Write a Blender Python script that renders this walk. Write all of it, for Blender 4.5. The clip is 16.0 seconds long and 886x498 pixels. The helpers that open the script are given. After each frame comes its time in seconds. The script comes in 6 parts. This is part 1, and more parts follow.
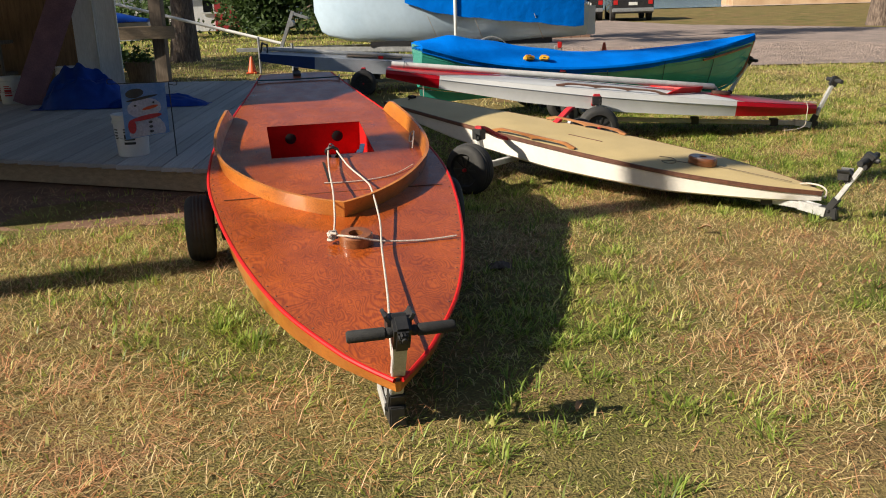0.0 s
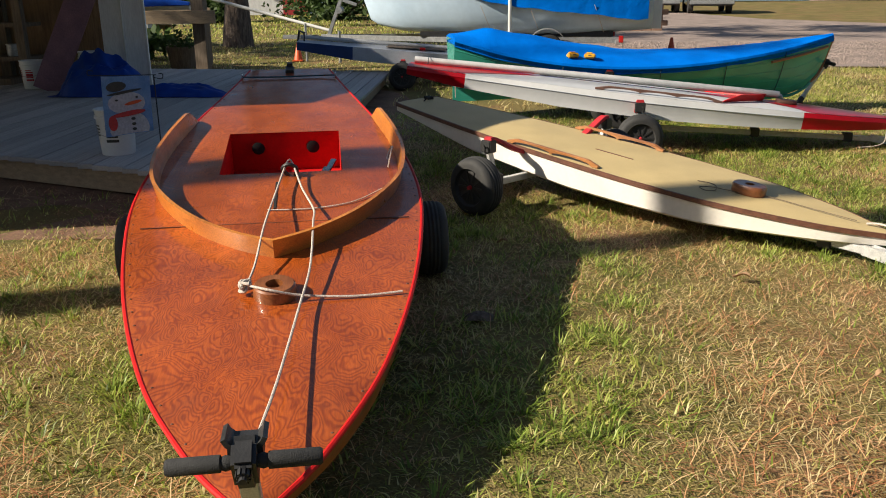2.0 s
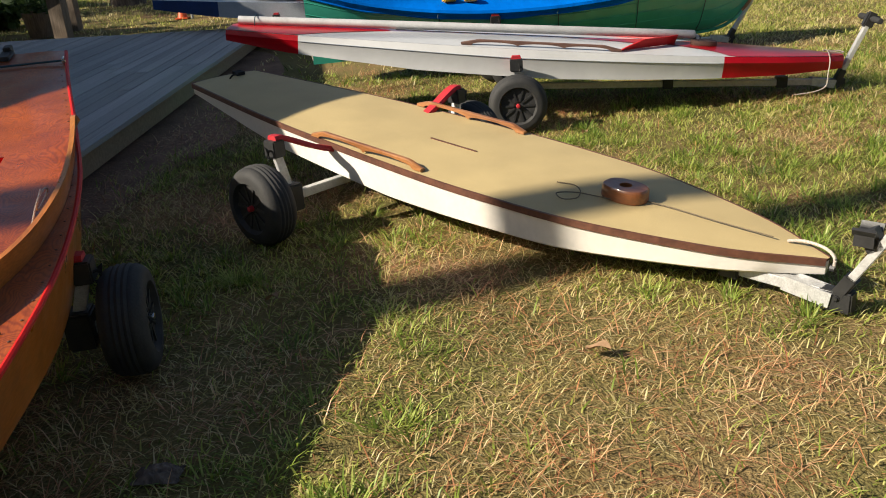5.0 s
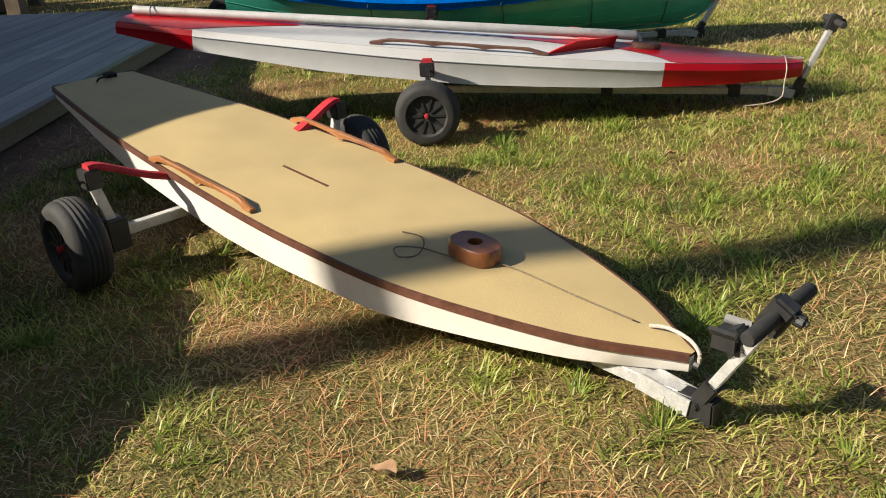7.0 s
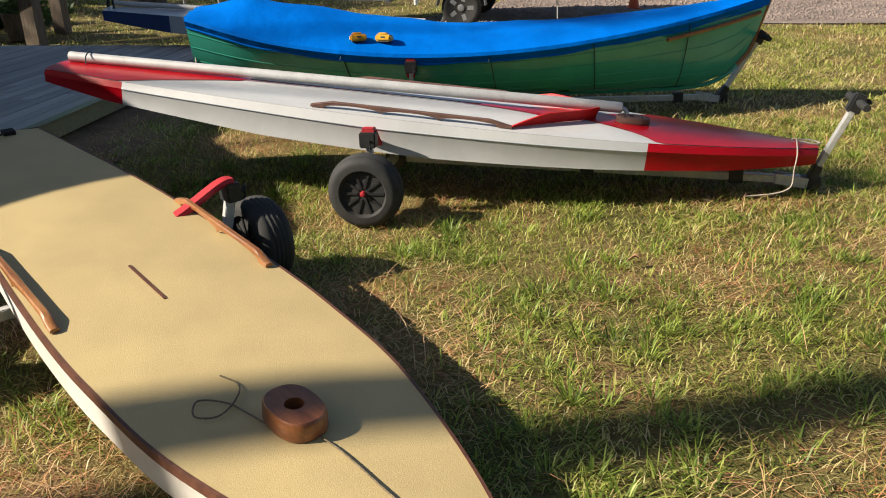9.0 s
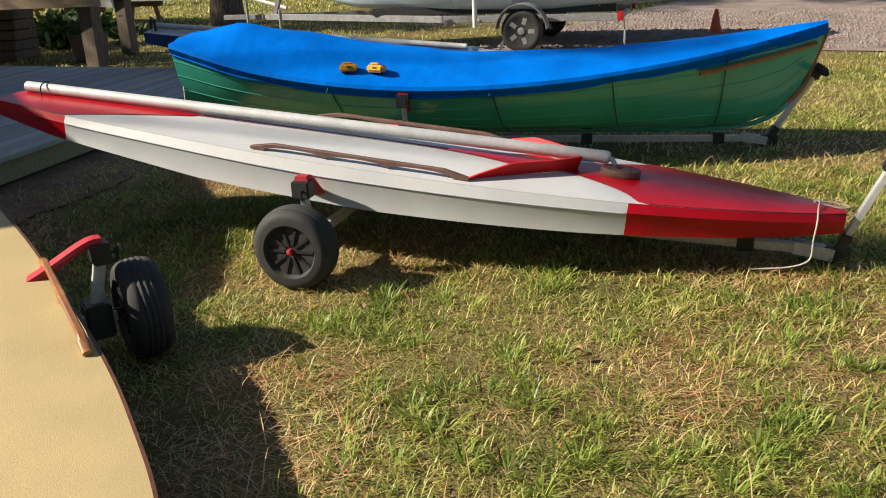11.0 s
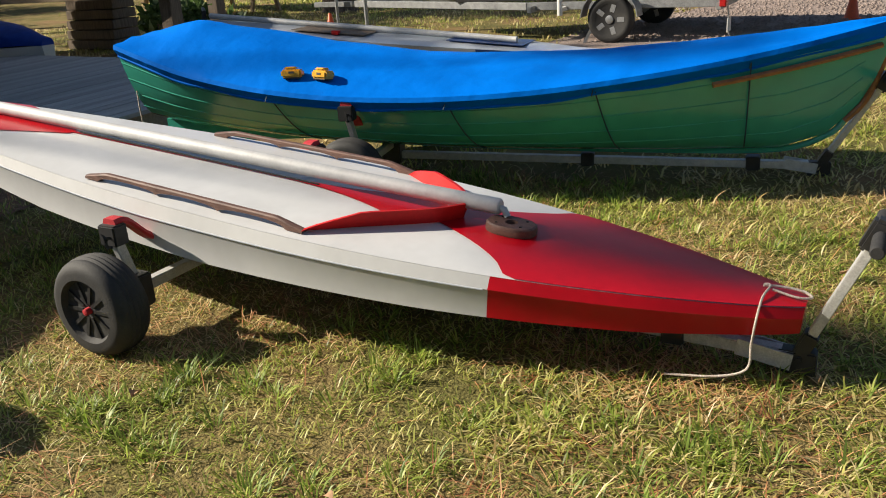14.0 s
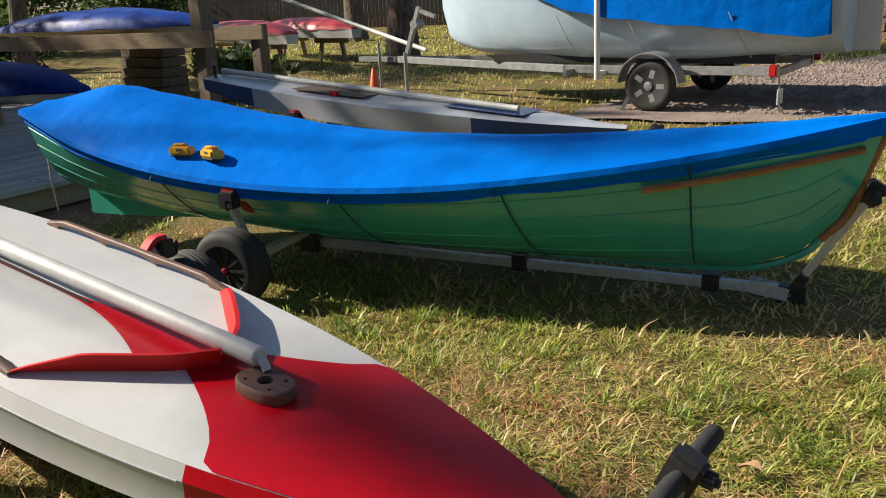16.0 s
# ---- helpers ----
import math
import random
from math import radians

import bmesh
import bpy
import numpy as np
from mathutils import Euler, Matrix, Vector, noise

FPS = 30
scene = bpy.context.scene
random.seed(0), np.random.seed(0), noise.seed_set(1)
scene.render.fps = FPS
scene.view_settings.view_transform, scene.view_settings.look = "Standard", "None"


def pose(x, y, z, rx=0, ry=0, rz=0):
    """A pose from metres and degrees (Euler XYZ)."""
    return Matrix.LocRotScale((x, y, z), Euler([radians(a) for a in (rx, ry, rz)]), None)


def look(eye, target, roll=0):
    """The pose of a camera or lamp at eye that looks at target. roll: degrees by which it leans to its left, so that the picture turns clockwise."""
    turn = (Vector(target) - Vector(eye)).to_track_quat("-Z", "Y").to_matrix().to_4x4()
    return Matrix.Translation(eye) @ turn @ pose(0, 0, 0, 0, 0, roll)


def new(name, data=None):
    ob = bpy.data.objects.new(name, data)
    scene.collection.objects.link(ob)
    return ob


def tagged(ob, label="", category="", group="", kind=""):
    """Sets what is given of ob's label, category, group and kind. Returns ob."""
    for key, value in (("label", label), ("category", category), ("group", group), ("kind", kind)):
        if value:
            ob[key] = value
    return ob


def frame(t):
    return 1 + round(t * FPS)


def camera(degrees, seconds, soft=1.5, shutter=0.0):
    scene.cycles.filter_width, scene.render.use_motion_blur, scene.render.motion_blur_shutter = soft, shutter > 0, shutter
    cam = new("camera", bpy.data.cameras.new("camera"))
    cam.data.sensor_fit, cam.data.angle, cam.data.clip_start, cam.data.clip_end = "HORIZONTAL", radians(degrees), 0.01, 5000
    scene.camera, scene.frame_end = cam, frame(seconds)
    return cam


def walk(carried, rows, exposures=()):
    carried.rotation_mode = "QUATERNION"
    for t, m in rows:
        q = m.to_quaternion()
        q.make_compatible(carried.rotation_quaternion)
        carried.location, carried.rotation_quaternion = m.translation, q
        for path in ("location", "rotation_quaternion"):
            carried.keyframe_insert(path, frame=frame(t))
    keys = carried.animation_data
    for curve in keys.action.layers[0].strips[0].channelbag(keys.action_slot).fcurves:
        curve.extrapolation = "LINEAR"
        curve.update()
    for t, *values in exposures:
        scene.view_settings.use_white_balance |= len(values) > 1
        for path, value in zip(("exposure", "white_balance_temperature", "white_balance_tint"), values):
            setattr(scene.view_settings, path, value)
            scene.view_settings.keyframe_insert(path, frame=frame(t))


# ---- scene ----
cam = camera(54.9, 16.0, 1.0)
METRES, EYE, TILT, LEAN, TURN = 9.4, 1.55, 0.0, 0.0, 0.0
ROWS = [
    (0.0, 0.0, 0.0, 0.0, -0.46, -16.78, 1.54),
    (0.5, 0.0069, 0.025, -0.0028, 0.99, -17.51, 1.29),
    (1.0, 0.0129, 0.0516, -0.0032, 2.13, -17.91, 0.91),
    (1.5, 0.0355, 0.0763, -0.0033, 3.18, -17.82, 0.58),
    (2.0, 0.0516, 0.0991, 0.0004, 4.7, -17.49, 0.55),
    (2.5, 0.0523, 0.1326, -0.0014, 6.43, -17.1, 0.96),
    (3.0, 0.0611, 0.1585, -0.0038, 8.56, -16.84, 1.76),
    (3.5, 0.0842, 0.1841, -0.0039, 9.57, -17.81, 2.93),
    (4.0, 0.1012, 0.2151, -0.0073, 5.48, -19.54, 3.73),
    (4.5, 0.1162, 0.2558, -0.0068, 2.26, -20.73, 3.95),
    (5.0, 0.1422, 0.2851, -0.0061, 1.6, -21.65, 4.03),
    (7.5, 0.231, 0.3863, 0.001, 4.21, -23.6, 2.91),
    (8.0, 0.2439, 0.4126, 0.0022, 5.64, -23.08, 2.48),
    (8.5, 0.2682, 0.4341, 0.0017, 6.91, -22.17, 2.25),
    (9.0, 0.2866, 0.4582, 0.0012, 8.09, -21.24, 2.02),
    (9.5, 0.2961, 0.4856, 0.0015, 9.3, -20.34, 1.92),
    (10.0, 0.3157, 0.509, -0.0002, 10.82, -19.8, 1.99),
    (12.5, 0.4025, 0.6093, -0.0031, 23.69, -20.31, 3.12),
    (13.0, 0.417, 0.6342, -0.0036, 25.69, -20.33, 3.27),
    (13.5, 0.4424, 0.6618, -0.0045, 26.56, -20.4, 3.57),
    (14.0, 0.4531, 0.6966, -0.008, 26.85, -20.43, 3.77),
    (14.5, 0.463, 0.733, -0.0082, 27.38, -20.03, 3.91),
    (15.0, 0.4841, 0.7692, -0.0075, 28.79, -19.2, 3.71),
    (15.5, 0.493, 0.8044, -0.0076, 31.17, -18.09, 3.27),
    (16.0, 0.51, 0.8302, -0.0062, 34.44, -16.97, 2.85),
]
walk(cam, [(t, pose(0, 0, EYE, TILT, LEAN, TURN) @ pose(METRES * x, METRES * y, METRES * z, 90 + pitch, roll, yaw)) for t, x, y, z, yaw, pitch, roll in ROWS],
     exposures=[(0.0, 0.80), (5.0, 0.84), (9.0, 0.86), (12.5, 0.92), (16.0, 0.88)])
# ---- world, sun, exposure ----
SUN = Vector((-1.38, -0.505, 1.0)).normalized()
world = bpy.data.worlds.new("sky")
scene.world = world
world.use_nodes = True
wn = world.node_tree.nodes
sky = wn.new("ShaderNodeTexSky")
sky.sky_type, sky.sun_disc = "NISHITA", False
sky.sun_elevation = math.asin(SUN.z)
sky.sun_rotation = math.atan2(SUN.x, SUN.y)
world.node_tree.links.new(sky.outputs[0], wn["Background"].inputs[0])
wn["Background"].inputs[1].default_value = 0.05
sun_data = bpy.data.lights.new("sun", "SUN")
sun_data.energy, sun_data.angle, sun_data.color = 5.0, radians(0.55), (1.0, 0.90, 0.74)
sun_ob = new("sun", sun_data)
sun_ob.matrix_world = look(SUN * 50, (0, 0, 0))


# ---- materials ----
def material(name, base, other=None, scale=8.0, rough=0.6, metal=0.0, bump=0.15, bump_scale=60.0, spread=(0.35, 0.65), stretch=(1, 1, 1),
             fine=None, coat=0.0, bump_dist=0.004, by_object=0.0, spec=0.5):
    """Base colour mixed with a second one by noise at two scales, a fine relief, and a slight change from piece to piece."""
    m = bpy.data.materials.new(name)
    m.use_nodes = True
    nt = m.node_tree
    b = nt.nodes["Principled BSDF"]
    co = nt.nodes.new("ShaderNodeTexCoord")
    mp = nt.nodes.new("ShaderNodeMapping")
    mp.inputs["Scale"].default_value = stretch
    nt.links.new(co.outputs["Object"], mp.inputs["Vector"])
    n1 = nt.nodes.new("ShaderNodeTexNoise")
    n1.inputs["Scale"].default_value, n1.inputs["Detail"].default_value = scale, 5
    n2 = nt.nodes.new("ShaderNodeTexNoise")
    n2.inputs["Scale"].default_value, n2.inputs["Detail"].default_value = bump_scale, 4
    nt.links.new(mp.outputs[0], n1.inputs["Vector"])
    nt.links.new(mp.outputs[0], n2.inputs["Vector"])
    ramp = nt.nodes.new("ShaderNodeValToRGB")
    ramp.color_ramp.elements[0].position, ramp.color_ramp.elements[1].position = spread
    other = other or tuple(c * 0.8 for c in base)
    ramp.color_ramp.elements[0].color, ramp.color_ramp.elements[1].color = (*base, 1), (*other, 1)
    nt.links.new(n1.outputs["Fac"], ramp.inputs[0])
    mix = nt.nodes.new("ShaderNodeMix")
    mix.data_type, mix.blend_type = "RGBA", "MULTIPLY"
    r2 = nt.nodes.new("ShaderNodeValToRGB")
    lo = 0.72 if fine is None else fine
    r2.color_ramp.elements[0].position, r2.color_ramp.elements[1].position = 0.3, 0.7
    r2.color_ramp.elements[0].color, r2.color_ramp.elements[1].color = (lo, lo, lo, 1), (1, 1, 1, 1)
    nt.links.new(n2.outputs["Fac"], r2.inputs[0])
    mix.inputs["Factor"].default_value = 1.0
    nt.links.new(ramp.outputs[0], mix.inputs["A"])
    nt.links.new(r2.outputs[0], mix.inputs["B"])
    out = mix.outputs["Result"]
    if by_object:
        oi = nt.nodes.new("ShaderNodeObjectInfo")
        mr = nt.nodes.new("ShaderNodeMapRange")
        mr.inputs["To Min"].default_value, mr.inputs["To Max"].default_value = 1 - by_object, 1 + by_object
        nt.links.new(oi.outputs["Random"], mr.inputs["Value"])
        hsv = nt.nodes.new("ShaderNodeHueSaturation")
        nt.links.new(mr.outputs[0], hsv.inputs["Value"])
        nt.links.new(out, hsv.inputs["Color"])
        out = hsv.outputs[0]
    nt.links.new(out, b.inputs["Base Color"])
    b.inputs["Roughness"].default_value, b.inputs["Metallic"].default_value = rough, metal
    b.inputs["Coat Weight"].default_value, b.inputs["Coat Roughness"].default_value = coat, 0.12
    b.inputs["Specular IOR Level"].default_value = spec
    if bump:
        bp = nt.nodes.new("ShaderNodeBump")
        bp.inputs["Strength"].default_value, bp.inputs["Distance"].default_value = bump, bump_dist
        nt.links.new(n2.outputs["Fac"], bp.inputs["Height"])
        nt.links.new(bp.outputs[0], b.inputs["Normal"])
    return m


def plywood(name, light, dark, coat=0.5, rough=0.35, scale=(9, 2.2, 9), ring=5.0, streak=0.25):
    """Rotary-cut fir under varnish: wavy contour grain from a warped noise, drawn-out pores and cloudy stain."""
    m = bpy.data.materials.new(name)
    m.use_nodes = True
    nt = m.node_tree
    b = nt.nodes["Principled BSDF"]
    co = nt.nodes.new("ShaderNodeTexCoord")

    def noise_node(size, detail, warp, stretch=(1, 1, 1)):
        mp = nt.nodes.new("ShaderNodeMapping")
        mp.inputs["Scale"].default_value = stretch
        nt.links.new(co.outputs["Object"], mp.inputs["Vector"])
        n = nt.nodes.new("ShaderNodeTexNoise")
        n.inputs["Scale"].default_value, n.inputs["Detail"].default_value, n.inputs["Distortion"].default_value = size, detail, warp
        nt.links.new(mp.outputs[0], n.inputs["Vector"])
        return n.outputs["Fac"]

    def ramp(value, p0, p1, c0, c1):
        r = nt.nodes.new("ShaderNodeValToRGB")
        r.color_ramp.elements[0].position, r.color_ramp.elements[1].position = p0, p1
        r.color_ramp.elements[0].color, r.color_ramp.elements[1].color = (*c0, 1), (*c1, 1)
        nt.links.new(value, r.inputs[0])
        return r.outputs[0]

    def times(a, c):
        x = nt.nodes.new("ShaderNodeMix")
        x.data_type, x.blend_type = "RGBA", "MULTIPLY"
        x.inputs["Factor"].default_value = 1.0
        nt.links.new(a, x.inputs["A"])
        nt.links.new(c, x.inputs["B"])
        return x.outputs["Result"]
    mul = nt.nodes.new("ShaderNodeMath")
    mul.operation = "MULTIPLY"
    mul.inputs[1].default_value = ring * 18
    nt.links.new(noise_node(1.0, 2.5, 0.5, scale), mul.inputs[0])
    sn = nt.nodes.new("ShaderNodeMath")
    sn.operation = "SINE"
    nt.links.new(mul.outputs[0], sn.inputs[0])
    mr = nt.nodes.new("ShaderNodeMapRange")
    mr.inputs["From Min"].default_value = -1
    nt.links.new(sn.outputs[0], mr.inputs["Value"])
    grain = ramp(mr.outputs[0], 0.25, 1.0, light, dark)
    pores = ramp(noise_node(1.0, 3, 0.2, (150, 22, 150)), 0.35, 0.65, (1 - streak,) * 3, (1, 1, 1))
    cloud = ramp(noise_node(3.2, 6, 0.4), 0.28, 0.72, (0.58, 0.50, 0.44), (1.08, 1.08, 1.08))
    nt.links.new(times(times(grain, pores), cloud), b.inputs["Base Color"])
    nt.links.new(ramp(noise_node(7.0, 5, 0.0), 0.3, 0.7, (rough * 0.7,) * 3, (rough * 1.5,) * 3), b.inputs["Roughness"])
    b.inputs["Coat Weight"].default_value, b.inputs["Coat Roughness"].default_value = coat, 0.1
    bp = nt.nodes.new("ShaderNodeBump")
    bp.inputs["Strength"].default_value, bp.inputs["Distance"].default_value = 0.25, 0.003
    nt.links.new(noise_node(25.0, 2, 0.0), bp.inputs["Height"])
    nt.links.new(bp.outputs[0], b.inputs["Normal"])
    return m


M = {}
M["deck_ply"] = plywood("varnished_fir", (0.47, 0.098, 0.010), (0.31, 0.056, 0.006), coat=0.7, ring=13.0, scale=(5.0, 3.4, 5.0), rough=0.38)
M["side_ply"] = plywood("varnished_side", (0.58, 0.195, 0.03), (0.40, 0.115, 0.018), ring=0.5, scale=(14, 1.2, 14))
M["coaming"] = plywood("varnished_coaming", (0.62, 0.225, 0.035), (0.43, 0.13, 0.02), ring=0.5, scale=(12, 1.5, 20))
M["block_wood"] = plywood("mast_step_wood", (0.33, 0.12, 0.04), (0.19, 0.06, 0.02), ring=0.4, scale=(20, 4, 20))
M["rail_wood"] = plywood("grab_rail_wood", (0.42, 0.185, 0.065), (0.28, 0.11, 0.035), ring=0.4, scale=(20, 3, 20), coat=0.2)
M["old_wood"] = material("weathered_rail", (0.17, 0.085, 0.06), (0.10, 0.05, 0.038), 12, 0.6, bump=0.3, stretch=(6, 1, 6))
M["red_paint"] = material("red_gloss_paint", (0.46, 0.003, 0.011), (0.39, 0.003, 0.010), 3, 0.28, bump=0.08, bump_scale=25, fine=0.9, coat=0.08, spec=0.25)
M["red_trim"] = material("red_gunwale_paint", (0.56, 0.012, 0.012), (0.46, 0.010, 0.010), 10, 0.5, bump=0.1, fine=0.85, spec=0.25)
M["white_paint"] = material("white_boat_paint", (0.56, 0.565, 0.57), (0.50, 0.505, 0.51), 2.5, 0.4, bump=0.08, bump_scale=20, fine=0.93, coat=0.15)
M["cream_side"] = material("off_white_side_paint", (0.76, 0.72, 0.66), (0.68, 0.64, 0.58), 3, 0.42, bump=0.08, bump_scale=30, fine=0.92)
M["cream_deck"] = material("cream_non_skid_deck", (0.54, 0.415, 0.20), (0.47, 0.36, 0.175), 3, 0.6, bump=0.5, bump_scale=260, fine=0.86, bump_dist=0.002)
M["brown_strip"] = material("brown_rub_strip", (0.15, 0.06, 0.035), (0.10, 0.04, 0.025), 20, 0.55, bump=0.3)
M["green_paint"] = material("sea_green_gloss_paint", (0.06, 0.42, 0.31), (0.05, 0.36, 0.27), 2, 0.22, bump=0.05, bump_scale=12, fine=0.94, coat=0.5)
M["tarp"] = material("blue_boat_cover", (0.0, 0.155, 0.66), (0.0, 0.125, 0.55), 2.0, 0.6, bump=0.4, bump_scale=5, fine=0.88, bump_dist=0.04, spec=0.02)
M["tarp_dark"] = material("dark_blue_tarpaulin", (0.004, 0.055, 0.36), (0.004, 0.04, 0.26), 5, 0.5, bump=0.3, bump_scale=6, bump_dist=0.03, spec=0.2)
M["tyre"] = material("tyre_rubber", (0.022, 0.022, 0.023), (0.035, 0.034, 0.032), 14, 0.75, bump=0.3, bump_scale=120)
M["black"] = material("black_plastic", (0.018, 0.018, 0.019), (0.03, 0.03, 0.031), 20, 0.5, bump=0.15, bump_scale=150)
M["grip"] = material("black_foam_grip", (0.02, 0.02, 0.021), (0.03, 0.03, 0.03), 40, 0.85, bump=0.5, bump_scale=300)
M["alu"] = material("anodised_aluminium", (0.66, 0.66, 0.65), (0.55, 0.55, 0.54), 30, 0.45, 0.3, bump=0.12, bump_scale=180, stretch=(1, 1, 1))
M["mast"] = material("dull_aluminium_spar", (0.56, 0.56, 0.56), (0.47, 0.47, 0.47), 9, 0.6, 0.15, fine=0.9, bump=0.05, bump_scale=60)
M["galv"] = material("galvanised_steel", (0.48, 0.49, 0.50), (0.36, 0.37, 0.38), 14, 0.5, 0.7, bump=0.15)
M["red_strap"] = material("red_cradle_sleeve", (0.55, 0.02, 0.03), (0.42, 0.015, 0.025), 25, 0.65, bump=0.4, bump_scale=200)
M["rope"] = material("braided_rope", (0.72, 0.66, 0.58), (0.50, 0.40, 0.34), 160, 0.8, bump=0.8, bump_scale=220, fine=0.6)
M["dark_line"] = material("dark_thin_line", (0.02, 0.07, 0.10), (0.015, 0.045, 0.07), 90, 0.8, bump=0.3)
M["twine"] = material("worn_twine", (0.22, 0.17, 0.10), (0.12, 0.09, 0.06), 150, 0.85, bump=0.5)
M["chrome"] = material("chrome", (0.75, 0.75, 0.76), (0.65, 0.65, 0.66), 20, 0.2, 1.0, bump=0)
M["dark_hole"] = material("dark_opening", (0.006, 0.005, 0.005), (0.01, 0.008, 0.008), 10, 0.9, bump=0)
M["grey_boat"] = material("grey_hull_paint", (0.46, 0.49, 0.54), (0.36, 0.39, 0.44), 3, 0.3, bump=0.1, fine=0.85, coat=0.3)
M["navy"] = material("navy_hull_paint", (0.012, 0.05, 0.20), (0.01, 0.04, 0.15), 4, 0.3, bump=0.08, coat=0.3)
M["pale_blue"] = material("pale_blue_gelcoat", (0.48, 0.60, 0.72), (0.42, 0.54, 0.66), 1.5, 0.3, bump=0.05, bump_scale=10, fine=0.93, coat=0.3)
M["gel_white"] = material("aged_white_gelcoat", (0.72, 0.72, 0.69), (0.60, 0.60, 0.57), 2, 0.4, bump=0.06, fine=0.9)
M["dock_wood"] = material("grey_weathered_plank", (0.54, 0.53, 0.52), (0.36, 0.35, 0.345), 5, 0.85, bump=0.6, bump_scale=30, stretch=(6, 0.6, 6), by_object=0.18)
M["post_wood"] = material("brown_treated_timber", (0.22, 0.165, 0.12), (0.13, 0.10, 0.075), 5, 0.85, bump=0.6, bump_scale=24, stretch=(8, 8, 0.7))
M["beam_wood"] = material("tan_timber", (0.42, 0.31, 0.20), (0.31, 0.23, 0.15), 5, 0.8, bump=0.5, bump_scale=24, stretch=(0.8, 8, 8))
M["shed_dark"] = material("unpainted_shed_boards", (0.34, 0.22, 0.13), (0.22, 0.14, 0.085), 4, 0.9, bump=0.6, bump_scale=20, stretch=(6, 6, 0.6))
M["white_siding"] = material("white_painted_boards", (0.84, 0.85, 0.86), (0.74, 0.75, 0.76), 3, 0.6, bump=0.3, bump_scale=25, stretch=(3, 3, 0.5), fine=0.85)
M["mauve"] = material("faded_mauve_board", (0.27, 0.14, 0.17), (0.20, 0.105, 0.135), 4, 0.75, bump=0.3)
M["bucket"] = material("white_bucket_plastic", (0.72, 0.73, 0.73), (0.64, 0.65, 0.65), 6, 0.45, bump=0.05, fine=0.93)
M["ink"] = material("dark_print", (0.03, 0.035, 0.04), (0.05, 0.05, 0.05), 40, 0.6, bump=0)
M["red_print"] = material("red_print", (0.5, 0.03, 0.04), (0.4, 0.03, 0.04), 40, 0.6, bump=0)
M["flag_blue"] = material("light_blue_flag_cloth", (0.34, 0.52, 0.80), (0.20, 0.38, 0.70), 14, 0.85, bump=0.3, bump_scale=200)
M["flag_white"] = material("white_flag_print", (0.86, 0.85, 0.88), (0.78, 0.78, 0.85), 16, 0.85, bump=0.2)
M["orange"] = material("orange_plastic", (0.72, 0.10, 0.015), (0.6, 0.08, 0.015), 9, 0.5, bump=0.1)
M["yellow"] = material("yellow_tool_plastic", (0.80, 0.42, 0.025), (0.70, 0.36, 0.02), 20, 0.4, bump=0.1)
M["bark"] = material("pine_bark", (0.24, 0.18, 0.14), (0.10, 0.07, 0.055), 7, 0.95, bump=1.0, bump_scale=16, stretch=(2.5, 2.5, 0.6), bump_dist=0.03, fine=0.5)
M["needle_leaf"] = material("pine_foliage", (0.045, 0.085, 0.025), (0.075, 0.12, 0.035), 6, 0.8, bump=0)
M["shrub_leaf"] = material("shrub_foliage", (0.055, 0.10, 0.03), (0.10, 0.16, 0.045), 4, 0.65, bump=0)
M["fence"] = material("dark_board_fence", (0.055, 0.045, 0.037), (0.035, 0.03, 0.026), 4, 0.9, bump=0.4, stretch=(5, 5, 0.6), by_object=0.25)
M["stone"] = material("retaining_block", (0.33, 0.20, 0.13), (0.22, 0.13, 0.09), 6, 0.9, bump=0.8, bump_scale=30, by_object=0.25)
M["stucco"] = material("tan_rendered_wall", (0.58, 0.38, 0.22), (0.45, 0.27, 0.15), 1.2, 0.85, bump=0.3)
M["car_dark"] = material("dark_car_paint", (0.02, 0.02, 0.024), (0.025, 0.025, 0.028), 5, 0.2, bump=0, coat=0.6)
M["glass_dark"] = material("tinted_car_glass", (0.012, 0.014, 0.016), (0.015, 0.017, 0.02), 5, 0.05, bump=0)
M["red_hull"] = material("faded_red_gelcoat", (0.50, 0.05, 0.06), (0.40, 0.035, 0.045), 3, 0.45, bump=0.1)
M["metal_roof"] = material("shed_roof_sheet", (0.30, 0.30, 0.31), (0.22, 0.22, 0.23), 3, 0.5, 0.6, bump=0.1)
M["lamp_red"] = material("red_lens", (0.55, 0.02, 0.02), (0.45, 0.02, 0.02), 30, 0.2, bump=0)
M["leaf_brown"] = material("dead_leaf", (0.42, 0.26, 0.14), (0.30, 0.17, 0.09), 60, 0.8, bump=0.3)


